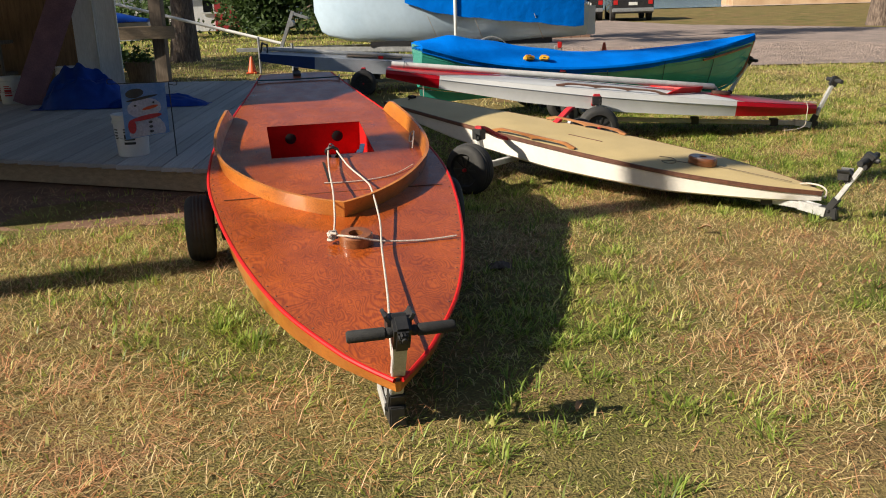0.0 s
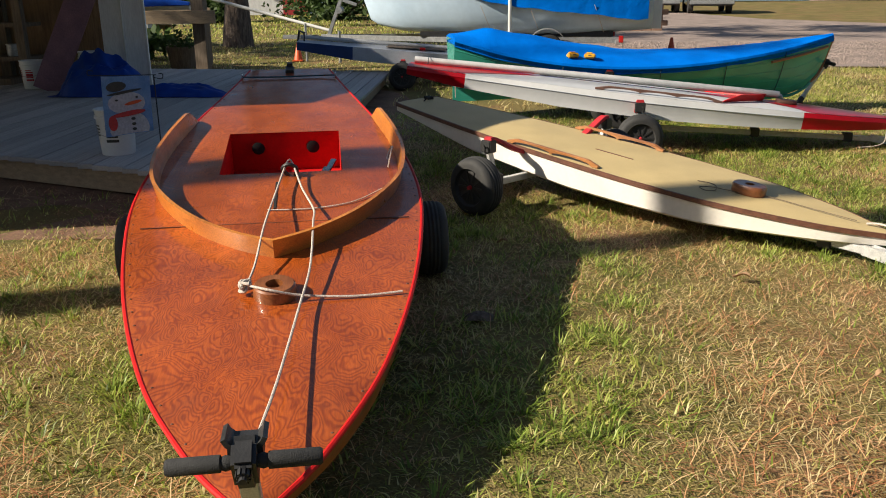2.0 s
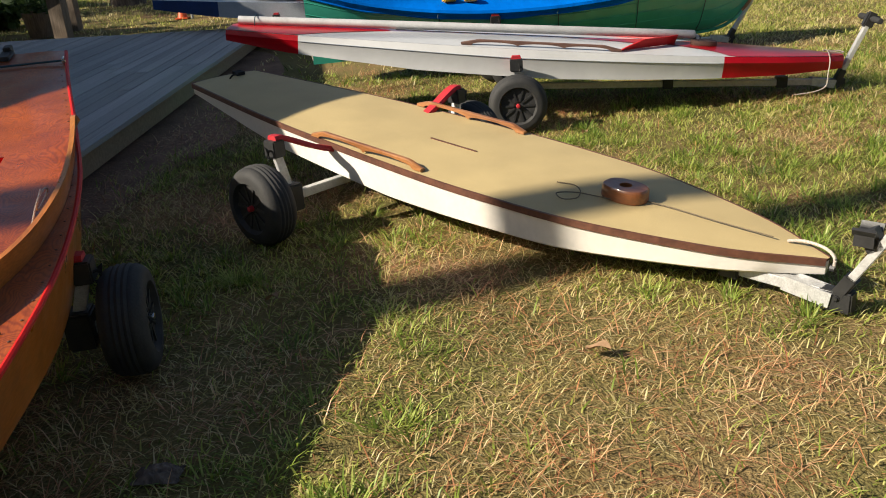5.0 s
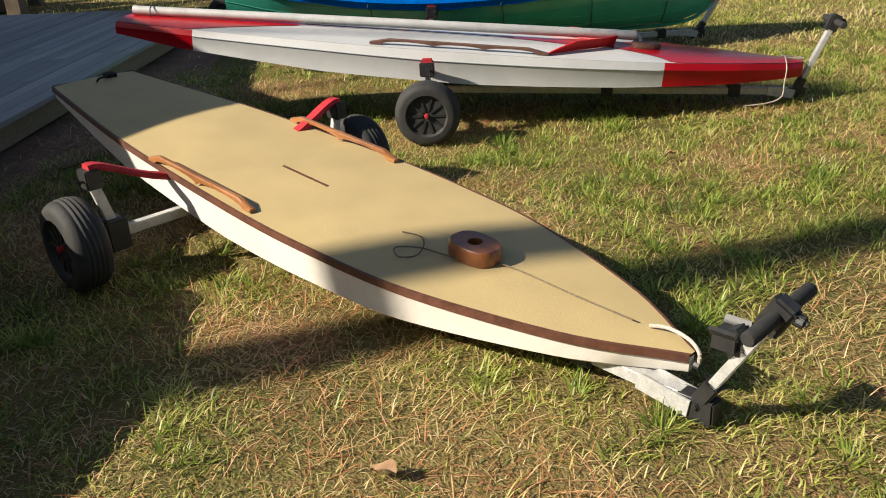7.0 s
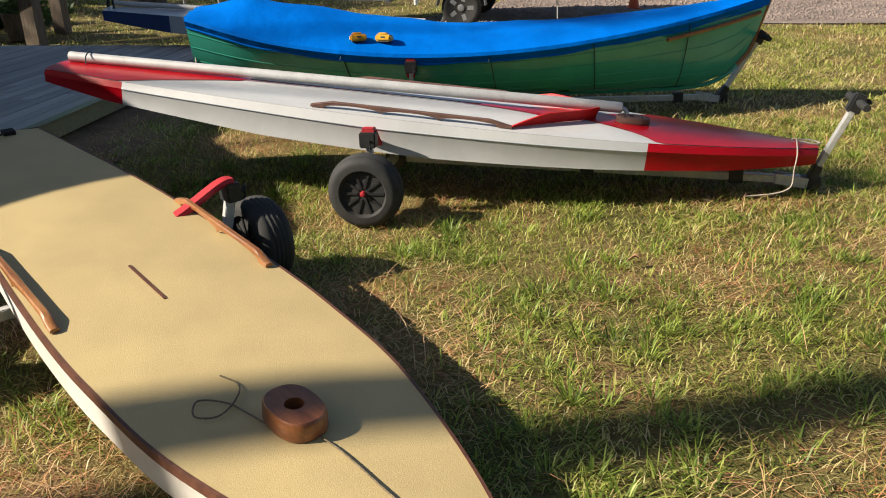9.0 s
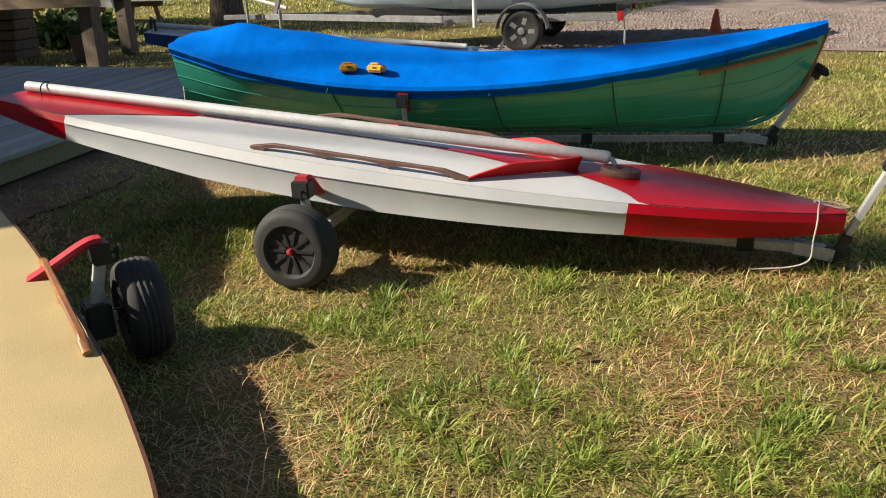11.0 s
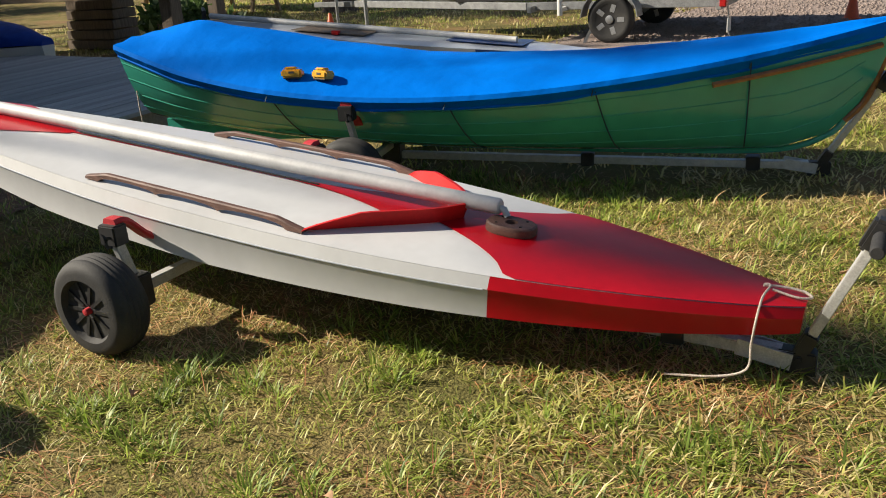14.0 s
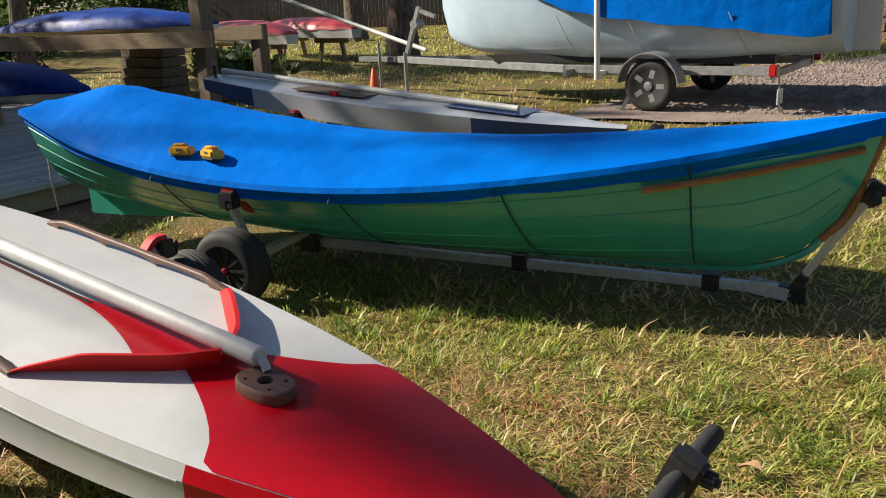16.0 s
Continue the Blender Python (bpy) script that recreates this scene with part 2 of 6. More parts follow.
def blade_material(name, colours, clump=2.5):
    """Grass: each blade has its own shade out of a row of colours, shifted from patch to patch."""
    m = bpy.data.materials.new(name)
    m.use_nodes = True
    nt = m.node_tree
    b = nt.nodes["Principled BSDF"]
    geo, co = nt.nodes.new("ShaderNodeNewGeometry"), nt.nodes.new("ShaderNodeTexCoord")
    n = nt.nodes.new("ShaderNodeTexNoise")
    n.inputs["Scale"].default_value, n.inputs["Detail"].default_value = clump, 4
    nt.links.new(co.outputs["Object"], n.inputs["Vector"])
    shift = nt.nodes.new("ShaderNodeMapRange")
    shift.inputs["From Min"].default_value, shift.inputs["From Max"].default_value = 0.3, 0.7
    shift.inputs["To Min"].default_value, shift.inputs["To Max"].default_value = -0.25, 0.25
    nt.links.new(n.outputs["Fac"], shift.inputs["Value"])
    add = nt.nodes.new("ShaderNodeMath")
    nt.links.new(geo.outputs["Random Per Island"], add.inputs[0])
    nt.links.new(shift.outputs[0], add.inputs[1])
    r = nt.nodes.new("ShaderNodeValToRGB")
    for i, c in enumerate(colours):
        p = i / (len(colours) - 1)
        e = r.color_ramp.elements[i] if i < 2 else r.color_ramp.elements.new(p)
        e.position, e.color = p, (*c, 1)
    nt.links.new(add.outputs[0], r.inputs[0])
    nt.links.new(r.outputs[0], b.inputs["Base Color"])
    b.inputs["Roughness"].default_value = 0.45
    return m


M["blade_green"] = blade_material("green_grass_blade", [(0.11, 0.15, 0.025), (0.24, 0.30, 0.045), (0.41, 0.46, 0.085), (0.60, 0.59, 0.17), (0.72, 0.62, 0.28)])
M["blade_tuft"] = blade_material("fresh_grass_blade", [(0.09, 0.14, 0.02), (0.18, 0.27, 0.035), (0.31, 0.41, 0.065), (0.50, 0.55, 0.14)])
M["blade_dry"] = blade_material("dry_grass_blade", [(0.34, 0.24, 0.09), (0.56, 0.43, 0.18), (0.74, 0.60, 0.29), (0.84, 0.72, 0.42), (0.50, 0.50, 0.13)])
M["pine_needle"] = blade_material("fallen_pine_needle", [(0.24, 0.085, 0.035), (0.46, 0.19, 0.08), (0.60, 0.33, 0.16), (0.72, 0.48, 0.26)])


def ground_material():
    """Lawn: green and straw patches with earth showing, a shaded bare strip, and a gravel drive beyond."""
    m = bpy.data.materials.new("lawn_ground")
    m.use_nodes = True
    nt = m.node_tree
    b = nt.nodes["Principled BSDF"]
    co = nt.nodes.new("ShaderNodeTexCoord")

    def tex(scale, detail, a, c, p0, p1):
        n = nt.nodes.new("ShaderNodeTexNoise")
        n.inputs["Scale"].default_value, n.inputs["Detail"].default_value = scale, detail
        nt.links.new(co.outputs["Object"], n.inputs["Vector"])
        r = nt.nodes.new("ShaderNodeValToRGB")
        r.color_ramp.elements[0].position, r.color_ramp.elements[1].position = p0, p1
        r.color_ramp.elements[0].color, r.color_ramp.elements[1].color = (*a, 1), (*c, 1)
        nt.links.new(n.outputs["Fac"], r.inputs[0])
        return r.outputs[0], n

    def mixed(kind, f, a, c):
        x = nt.nodes.new("ShaderNodeMix")
        x.data_type, x.blend_type = "RGBA", kind
        if isinstance(f, float):
            x.inputs["Factor"].default_value = f
        else:
            nt.links.new(f, x.inputs["Factor"])
        nt.links.new(a, x.inputs["A"])
        nt.links.new(c, x.inputs["B"])
        return x.outputs["Result"]
    grass, _ = tex(1.3, 6, (0.15, 0.135, 0.045), (0.27, 0.20, 0.08), 0.38, 0.66)
    earth, _ = tex(5, 6, (0.23, 0.135, 0.065), (0.31, 0.20, 0.10), 0.35, 0.7)
    patch, _ = tex(0.9, 5, (0, 0, 0), (1, 1, 1), 0.52, 0.66)
    fine, n2 = tex(90, 4, (0.5, 0.5, 0.5), (1.15, 1.15, 1.15), 0.3, 0.7)
    out = mixed("MULTIPLY", 1.0, mixed("MIX", patch, grass, earth), fine)
    nt.links.new(out, b.inputs["Base Color"])
    b.inputs["Roughness"].default_value = 0.95
    b.inputs["Specular IOR Level"].default_value = 0.15
    bp = nt.nodes.new("ShaderNodeBump")
    bp.inputs["Strength"].default_value, bp.inputs["Distance"].default_value = 0.9, 0.02
    nt.links.new(n2.outputs["Fac"], bp.inputs["Height"])
    nt.links.new(bp.outputs[0], b.inputs["Normal"])
    return m


for key in ("blade_green", "blade_tuft", "blade_dry", "needle_leaf", "shrub_leaf", "flag_blue", "flag_white"):
    # thin leaves let some of the light through
    nt = M[key].node_tree
    pb, outp = nt.nodes["Principled BSDF"], nt.nodes["Material Output"]
    tl, mx = nt.nodes.new("ShaderNodeBsdfTranslucent"), nt.nodes.new("ShaderNodeMixShader")
    nt.links.new(pb.inputs["Base Color"].links[0].from_socket, tl.inputs["Color"])
    mx.inputs[0].default_value = 0.5
    nt.links.new(pb.outputs[0], mx.inputs[1])
    nt.links.new(tl.outputs[0], mx.inputs[2])
    nt.links.new(mx.outputs[0], outp.inputs["Surface"])
M["ground"] = ground_material()
M["gravel"] = material("gravel_drive", (0.40, 0.31, 0.27), (0.28, 0.22, 0.19), 1.5, 0.95, bump=1.0, bump_scale=55, fine=0.45, bump_dist=0.02)
M["earth"] = material("bare_needle_litter", (0.19, 0.10, 0.06), (0.29, 0.165, 0.10), 4, 0.95, bump=0.9, bump_scale=60, fine=0.5, bump_dist=0.015)


# ---- mesh tools ----
def mesh(name, verts, faces, mat, parent=None, smooth=False, bevel=0.0):
    me = bpy.data.meshes.new(name)
    me.from_pydata([tuple(v) for v in verts], [], faces)
    bm = bmesh.new()
    bm.from_mesh(me)
    bmesh.ops.recalc_face_normals(bm, faces=bm.faces)
    if bevel:
        bmesh.ops.bevel(bm, geom=[e for e in bm.edges if len(e.link_faces) == 2 and e.calc_face_angle(0) > 0.5], offset=bevel, segments=2, affect="EDGES")
    bm.to_mesh(me)
    bm.free()
    me.materials.append(M[mat] if isinstance(mat, str) else mat)
    if smooth:
        me.polygons.foreach_set("use_smooth", [True] * len(me.polygons))
        me.set_sharp_from_angle(angle=radians(38))
    ob = new(name, me)
    ob.parent = parent
    return ob


def join(parts):
    """Vertices and faces of several pieces as one list."""
    V, F = [], []
    for v, f in parts:
        k = len(V)
        V += list(v)
        F += [tuple(i + k for i in q) for q in f]
    return V, F


def box(x0, x1, y0, y1, z0, z1):
    v = [(x, y, z) for z in (z0, z1) for y in (y0, y1) for x in (x0, x1)]
    return v, [(0, 2, 3, 1), (4, 5, 7, 6), (0, 1, 5, 4), (2, 6, 7, 3), (0, 4, 6, 2), (1, 3, 7, 5)]


def bar(a, b, w, h=None, up=(0, 0, 1)):
    """A rectangular bar from a to b."""
    a, b, h = Vector(a), Vector(b), h or w
    d = (b - a).normalized()
    side = d.cross(Vector(up))
    side = side.normalized() if side.length > 1e-4 else Vector((1, 0, 0))
    top = side.cross(d)
    v = [p + side * sx * w / 2 + top * sz * h / 2 for p in (a, b) for sx, sz in ((-1, -1), (1, -1), (1, 1), (-1, 1))]
    return v, [(0, 1, 2, 3), (7, 6, 5, 4), (0, 4, 5, 1), (1, 5, 6, 2), (2, 6, 7, 3), (3, 7, 4, 0)]


def tube(points, r, n=8, closed=False):
    """A round tube along points; r a number or one radius a point."""
    P = [Vector(p) for p in points]
    rs = r if isinstance(r, (list, tuple)) else [r] * len(P)
    V, F = [], []
    ref = Vector((0.13, 0.21, 0.97))
    for i, p in enumerate(P):
        d = (P[min(i + 1, len(P) - 1)] - P[max(i - 1, 0)])
        d = d.normalized() if d.length > 1e-7 else Vector((0, 0, 1))
        s = d.cross(ref)
        if s.length < 0.1:
            s = d.cross(Vector((1, 0, 0)))
        s.normalize()
        t = s.cross(d)
        V += [p + (s * math.cos(2 * math.pi * k / n) + t * math.sin(2 * math.pi * k / n)) * rs[i] for k in range(n)]
    for i in range(len(P) - 1):
        F += [(i * n + k, i * n + (k + 1) % n, (i + 1) * n + (k + 1) % n, (i + 1) * n + k) for k in range(n)]
    F += [tuple(range(n - 1, -1, -1)), tuple((len(P) - 1) * n + k for k in range(n))]
    return V, F


def curve(points, n=6):
    """Points of a smooth line through the given ones."""
    P = [Vector(p) for p in points]
    out = []
    for i in range(len(P) - 1):
        a, b, c, d = P[max(i - 1, 0)], P[i], P[i + 1], P[min(i + 2, len(P) - 1)]
        for k in range(n):
            t = k / n
            out.append(0.5 * ((2 * b) + (c - a) * t + (2 * a - 5 * b + 4 * c - d) * t * t + (3 * b - a - 3 * c + d) * t ** 3))
    return out + [P[-1]]


def lathe(profile, n=32, axis="x"):
    """Turn (along, radius) pairs round an axis."""
    V, F = [], []
    for a, r in profile:
        for k in range(n):
            c, s = math.cos(2 * math.pi * k / n) * r, math.sin(2 * math.pi * k / n) * r
            V.append((a, c, s) if axis == "x" else (c, s, a))
    m = len(profile)
    for i in range(m - 1):
        F += [(i * n + k, i * n + (k + 1) % n, (i + 1) * n + (k + 1) % n, (i + 1) * n + k) for k in range(n)]
    F += [tuple(range(n - 1, -1, -1)), tuple((m - 1) * n + k for k in range(n))]
    return V, F


def smooth_line(xs, ys, n):
    """n samples of a softly rounded line through the given knots."""
    pts = curve([(x, y, 0) for x, y in zip(xs, ys)], 12)
    X, Y = [p.x for p in pts], [p.y for p in pts]
    s = np.linspace(xs[0], xs[-1], n)
    return s, np.interp(s, X, Y)


def root(name, m, label, category, group="", kind=""):
    ob = new(name)
    ob.empty_display_size = 0.1
    ob.matrix_world = m
    return tagged(ob, label, category, group, kind)


def frame_of(bow, u, z0=0.0, slope=0.0):
    """Local frame of a boat: origin at the bow, y towards the stern, x across."""
    return pose(bow[0], bow[1], z0, math.degrees(math.atan(slope)), 0, math.degrees(math.atan2(-u[0], u[1])))


def loft(name, S, section, mat, parent, smooth=True, caps=True):
    """A skin through the cross-sections section(i), all with the same number of points."""
    V, F = [], []
    for i, s in enumerate(S):
        sec = section(i)
        n = len(sec)
        V += [(x, s if len(q) == 0 else q[0], z) for x, z, *q in sec]
    for i in range(len(S) - 1):
        F += [(i * n + k, i * n + k + 1, (i + 1) * n + k + 1, (i + 1) * n + k) for k in range(n - 1)]
    if caps:
        F += [tuple(range(n)), tuple((len(S) - 1) * n + k for k in range(n - 1, -1, -1))]
    return mesh(name, V, F, mat, parent, smooth)


# ---- trolleys ----
def wheel_parts(parent, at, turn, cap="chrome", r=0.207, w=0.165):
    m = new("wheel")
    m.parent = parent
    m.matrix_local = pose(*at, 0, 0, turn)
    prof = []
    for k in range(25):
        a = math.pi * (k / 24)
        x = -math.cos(a) * w / 2
        rr = r - 0.075 + 0.075 * math.sin(a) ** 0.55
        if 8 <= k <= 16 and k % 2:
            rr -= 0.005
        prof.append((x, rr))
    prof = [(-w * 0.36, r - 0.088)] + prof + [(w * 0.36, r - 0.088)]
    mesh("tyre", *lathe(prof, 40), "tyre", m, True)
    rim = lathe([(-0.052, 0.05), (-0.056, r - 0.086), (-0.04, r - 0.08), (0.04, r - 0.08), (0.056, r - 0.086), (0.052, 0.05)], 32)
    parts = [rim]
    for k in range(10):
        a = 2 * math.pi * k / 10
        for sx in (-1, 1):
            parts.append(bar((sx * 0.06, 0.03 * math.cos(a), 0.03 * math.sin(a)), (sx * 0.06, (r - 0.09) * math.cos(a), (r - 0.09) * math.sin(a)), 0.014, 0.012, up=(1, 0, 0)))
    mesh("rim", *join(parts), "black", m, True)
    hub = mesh("hub", *lathe([(-0.085, 0.008), (-0.083, 0.013), (-0.07, 0.015), (0.07, 0.015), (0.083, 0.013), (0.085, 0.008)], 16), "red_strap" if cap == "red" else "chrome", m, True)
    return m


def trolley(bow, u, axle, half, arm_z, handle, cap, label, arm_in=0.36, arm_lean=0.05, head=0.0, cup=True, joint=-0.03, hub_back=0.17):
    """A launching trolley: spine, axle, two balloon wheels, two padded cradle arms and a folding handle at the bow."""
    t = root("boat_trolley", frame_of(bow, u), label, "trolley", "boat trolleys")
    mesh("spine", *join([bar((0, joint, 0.06), (0, axle, hub_back), 0.05, 0.045)]), "alu", t, bevel=0.004)
    mesh("axle", *join([bar((-half + 0.1, axle, 0.19), (half - 0.1, axle, 0.19), 0.045)]), "alu", t, bevel=0.004)
    mesh("spine_clamp", *box(-0.06, 0.06, axle - 0.06, axle + 0.06, hub_back - 0.05, 0.225), "black", t, bevel=0.006)
    for yy in (0.35, axle * 0.5):
        zz = 0.06 + (hub_back - 0.06) * (yy - joint) / (axle - joint)
        mesh("spine_clamp", *box(-0.04, 0.04, yy, yy + 0.08, zz - 0.035, zz + 0.05), "black", t, bevel=0.006)
    for sx in (-1, 1):
        x = sx * half
        wheel_parts(t, (x, axle, 0.195), 0 if sx < 0 else 180, cap)
        mesh("wheel_bracket", *join([box(x - sx * 0.17 - 0.05, x - sx * 0.17 + 0.05, axle - 0.055, axle + 0.055, 0.12, 0.26), bar((x - sx * 0.2, axle, 0.2), (x - sx * 0.06, axle, 0.2), 0.03)]), "black", t, bevel=0.008)
        lo, hi = Vector((x - sx * 0.17, axle, 0.24)), Vector((x - sx * (0.17 - arm_lean), axle, arm_z))
        mesh("cradle_post", *bar(lo, hi, 0.045, 0.03, up=(0, 1, 0)), "alu", t, bevel=0.003)
        mesh("cradle_joint", *join([box(hi.x - 0.035, hi.x + 0.035, axle - 0.045, axle + 0.045, arm_z - 0.035, arm_z + 0.05), tube([hi + Vector((sx * 0.02, -0.02, 0.0)), hi + Vector((sx * 0.06, -0.02, 0.01)), hi + Vector((sx * 0.06, -0.02, -0.03)), hi + Vector((sx * 0.03, -0.02, -0.035))], 0.007, 6)]), "black", t, bevel=0.006)
        pad = curve([hi + Vector((sx * 0.01, 0, 0.055)), hi + Vector((-sx * 0.06, 0, 0.045)), hi + Vector((-sx * arm_in * 0.55, 0, -0.055)), hi + Vector((-sx * arm_in, 0, -0.12))], 5)
        V, F = [], []
        for i, p in enumerate(pad):
            for dy, dz in ((-0.035, 0), (-0.028, 0.016), (0.028, 0.016), (0.035, 0), (0.028, -0.014), (-0.028, -0.014)):
                V.append(p + Vector((0, dy, dz)))
        n = 6
        for i in range(len(pad) - 1):
            F += [(i * n + k, i * n + (k + 1) % n, (i + 1) * n + (k + 1) % n, (i + 1) * n + k) for k in range(n)]
        F += [tuple(range(n)), tuple(len(V) - n + k for k in range(n))]
        mesh("cradle_pad", V, F, "red_strap", t, True)
    # handle
    foot, top = Vector((0, joint, 0.07)), Vector((0, joint + handle[0], handle[1]))
    d = (top - foot).normalized()
    mesh("foot_joint", *join([box(-0.03, 0.03, joint - 0.055, joint + 0.07, 0.0, 0.085), bar(foot, foot + d * 0.09, 0.05, 0.062, up=(1, 0, 0)), tube([(-0.04, joint, 0.06), (0.04, joint, 0.06)], 0.014, 10)]), "black", t, bevel=0.006)
    mesh("joint_plate", *join([bar((sx * 0.034, joint + 0.02, 0.045), (sx * 0.034, joint + 0.2, 0.075), 0.006, 0.06) for sx in (-1, 1)]), "alu", t)
    mesh("handle_bar", *bar(foot + d * 0.05, top, 0.032, 0.05, up=(1, 0, 0)), "alu", t, bevel=0.003)
    mid = foot + d * ((top - foot).length * head)
    if cup:
        cradle = []
        for k in range(9):
            a = radians(200 + 140 * k / 8)
            cradle.append((math.cos(a) * 0.06, math.sin(a) * 0.06))
        V, F = [], []
        c = mid + Vector((0, 0.035, 0.10))
        for y in (-0.035, 0.045):
            for px, pz in cradle:
                V += [(c.x + px, c.y + y, c.z + pz), (c.x + px * 0.8, c.y + y, c.z + pz * 0.8 + 0.002)]
        k2 = 18
        for i in range(8):
            a = 2 * i
            F += [(a, a + 2, k2 + a + 2, k2 + a), (a + 1, k2 + a + 1, k2 + a + 3, a + 3), (a, a + 1, a + 3, a + 2), (k2 + a, k2 + a + 2, k2 + a + 3, k2 + a + 1)]
        F += [(0, k2, k2 + 1, 1), (16, 17, k2 + 17, k2 + 16)]
        mesh("bow_cup", *join([(V, F), bar(mid, c + Vector((0, 0.005, -0.03)), 0.05, 0.06, up=(0, 1, 0)), bar(c + Vector((0, 0.005, -0.085)), c + Vector((0, 0.005, -0.035)), 0.085, 0.07, up=(0, 1, 0))]), "black", t, True)
    mesh("handle_head", *join([bar(top - d * 0.07, top + d * 0.045, 0.075, 0.06, up=(1, 0, 0)), tube([top + Vector((0, -0.03, 0.0)), top + Vector((0, -0.075, -0.01))], 0.02, 10)]), "black", t, bevel=0.01)
    for sx in (-1, 1):
        mesh("grip", *lathe([(sx * 0.03, 0.016), (sx * 0.045, 0.02), (sx * 0.055, 0.017), (sx * 0.058, 0.022), (sx * 0.18, 0.022), (sx * 0.187, 0.018)], 14), "grip", t, True).matrix_local = pose(*top, 0, 0, 0)
    return t


# ---- setting ----
gv, gf = [], []
N = 60
xs = [-400, -150, -60, -30] + [-16 + 30 * i / N for i in range(N + 1)] + [20, 40, 80, 200, 400]
ys = [-100, -30, -8] + [-3 + 32 * i / N for i in range(N + 1)] + [34, 42, 55, 80, 150, 500]
for y in ys:
    for x in xs:
        gv.append((x, y, 0.018 * noise.noise((x * 0.5, y * 0.5, 0)) - 0.012 if -16 < x < 14 and -3 < y < 29 else -0.012))
w = len(xs)
gf = [(j * w + i, j * w + i + 1, (j + 1) * w + i + 1, (j + 1) * w + i) for j in range(len(ys) - 1) for i in range(w - 1)]
tagged(mesh("ground", gv, gf, "ground", None, True), "sunlit lawn of mixed green and straw grass", "ground", kind="structure")


def strip(name, pts, z, mat, label, category):
    """A thin sheet over the lawn with a slightly ragged edge."""
    V = []
    for i in range(len(pts)):
        a, b = Vector(pts[i]), Vector(pts[(i + 1) % len(pts)])
        n = max(2, int((b - a).length / 0.35))
        for k in range(n):
            p = a.lerp(b, k / n)
            V.append((p.x + 0.18 * noise.noise((p.x * 1.3, p.y * 1.3, 3)), p.y + 0.18 * noise.noise((p.x * 1.3, p.y * 1.3, 7)), z))
    return tagged(mesh(name, V, [tuple(range(len(V)))], mat), label, category, kind="structure")


strip("road", [(0.3, 16.6), (2.0, 16.7), (3.5, 17.6), (5.2, 17.2), (30, 14.6), (60, 12), (60, 30), (16, 28.5), (10, 36), (8, 44), (3, 44), (3.5, 28), (1.2, 21), (0.2, 18.5)], 0.012, "gravel", "pinkish gravel drive with tree shadows across it", "road")
strip("bare_earth", [(-9.5, 6.6), (-5, 6.1), (-3.5, 5.95), (-1.9, 5.9), (-1.0, 6.4), (-0.7, 8.0), (-0.5, 10.5), (-1.0, 13.0), (-2.0, 14.5), (-2.0, 9), (-7, 9)], -0.004, "earth", "bare brown earth with pine-needle litter beside the deck", "ground")

# raised plank deck
DZ = 0.22
deck_root = tagged(mesh("deck_frame", *join([bar((-9.0, 9.55, 0.1), (-1.25, 6.68, 0.1), 0.05, 0.17), bar((-1.27, 6.7, 0.1), (-1.55, 14.3, 0.1), 0.05, 0.17), bar((-9, 15.2, 0.1), (-1.55, 14.3, 0.1), 0.05, 0.17),
                                             box(-1.6, -1.45, 7.2, 7.35, -0.02, 0.18), box(-4.3, -4.15, 8.2, 8.35, -0.02, 0.18), box(-1.8, -1.65, 13.6, 13.75, -0.02, 0.18)]), "beam_wood"), "low raised boarded deck with weathered timber edge", "deck", kind="structure")


def deck_front(x):
    return 9.5 + (x + 9.0) * (6.64 - 9.5) / 7.75


# shed
RZ = 2.62
shed = root("shed", pose(0, 0, 0), "open-fronted boat shed with white corner boards and dark inside", "shed")
mesh("wall_back", *join([box(-9.6, -5.6, 13.0, 13.1, 0.1, RZ)]), "shed_dark", shed)
mesh("wall_left", *box(-9.72, -9.6, 11.6, 13.1, 0, RZ), "shed_dark", shed)
# roof is out of view; its corners are set to cast the shade edges wanted
roof = [(-10.2, 3.9), (-3.45, 5.5), (-2.84, 6.31), (-2.44, 6.88), (-2.5, 7.2), (-2.92, 8.15), (-3.75, 9.1), (-4.45, 12.5), (-5.0, 14.0), (-10.2, 14.0)]
RN = len(roof)
rv = [(x, y, RZ + dz) for dz in (0.0, 0.08) for x, y in roof]
mesh("roof", rv, [tuple(range(RN)), tuple(range(2 * RN - 1, RN - 1, -1))] + [(i, (i + 1) % RN, RN + (i + 1) % RN, RN + i) for i in range(RN)], "metal_roof", shed)
mesh("wall_right", *box(-5.6, -5.16, 12.98, 13.1, DZ, RZ), "shed_dark", shed)
mesh("corner_board", *join([box(-5.16, -4.84, 12.53, 12.57, DZ, RZ), box(-4.84, -4.53, 12.515, 12.56, DZ, RZ)]), "white_siding", shed, bevel=0.004)
mesh("corner_trim", *join([box(-4.855, -4.835, 12.49, 12.514, DZ, RZ), box(-4.55, -4.515, 12.49, 12.514, DZ, RZ)]), "gel_white", shed)
mesh("wall_stud", *join([box(-6.9, -6.75, 12.88, 12.995, DZ, RZ), box(-7.9, -7.75, 12.88, 12.995, DZ, RZ)]), "post_wood", shed)
mesh("shelf", *join([box(-9.4, -6.2, 12.4, 12.87, 1.0, 1.05), box(-9.4, -6.2, 12.4, 12.87, 0.55, 0.6), box(-6.3, -6.18, 12.35, 12.45, DZ, 1.9), box(-9.4, -6.5, 12.4, 12.87, DZ, 0.30)]), "post_wood", shed)


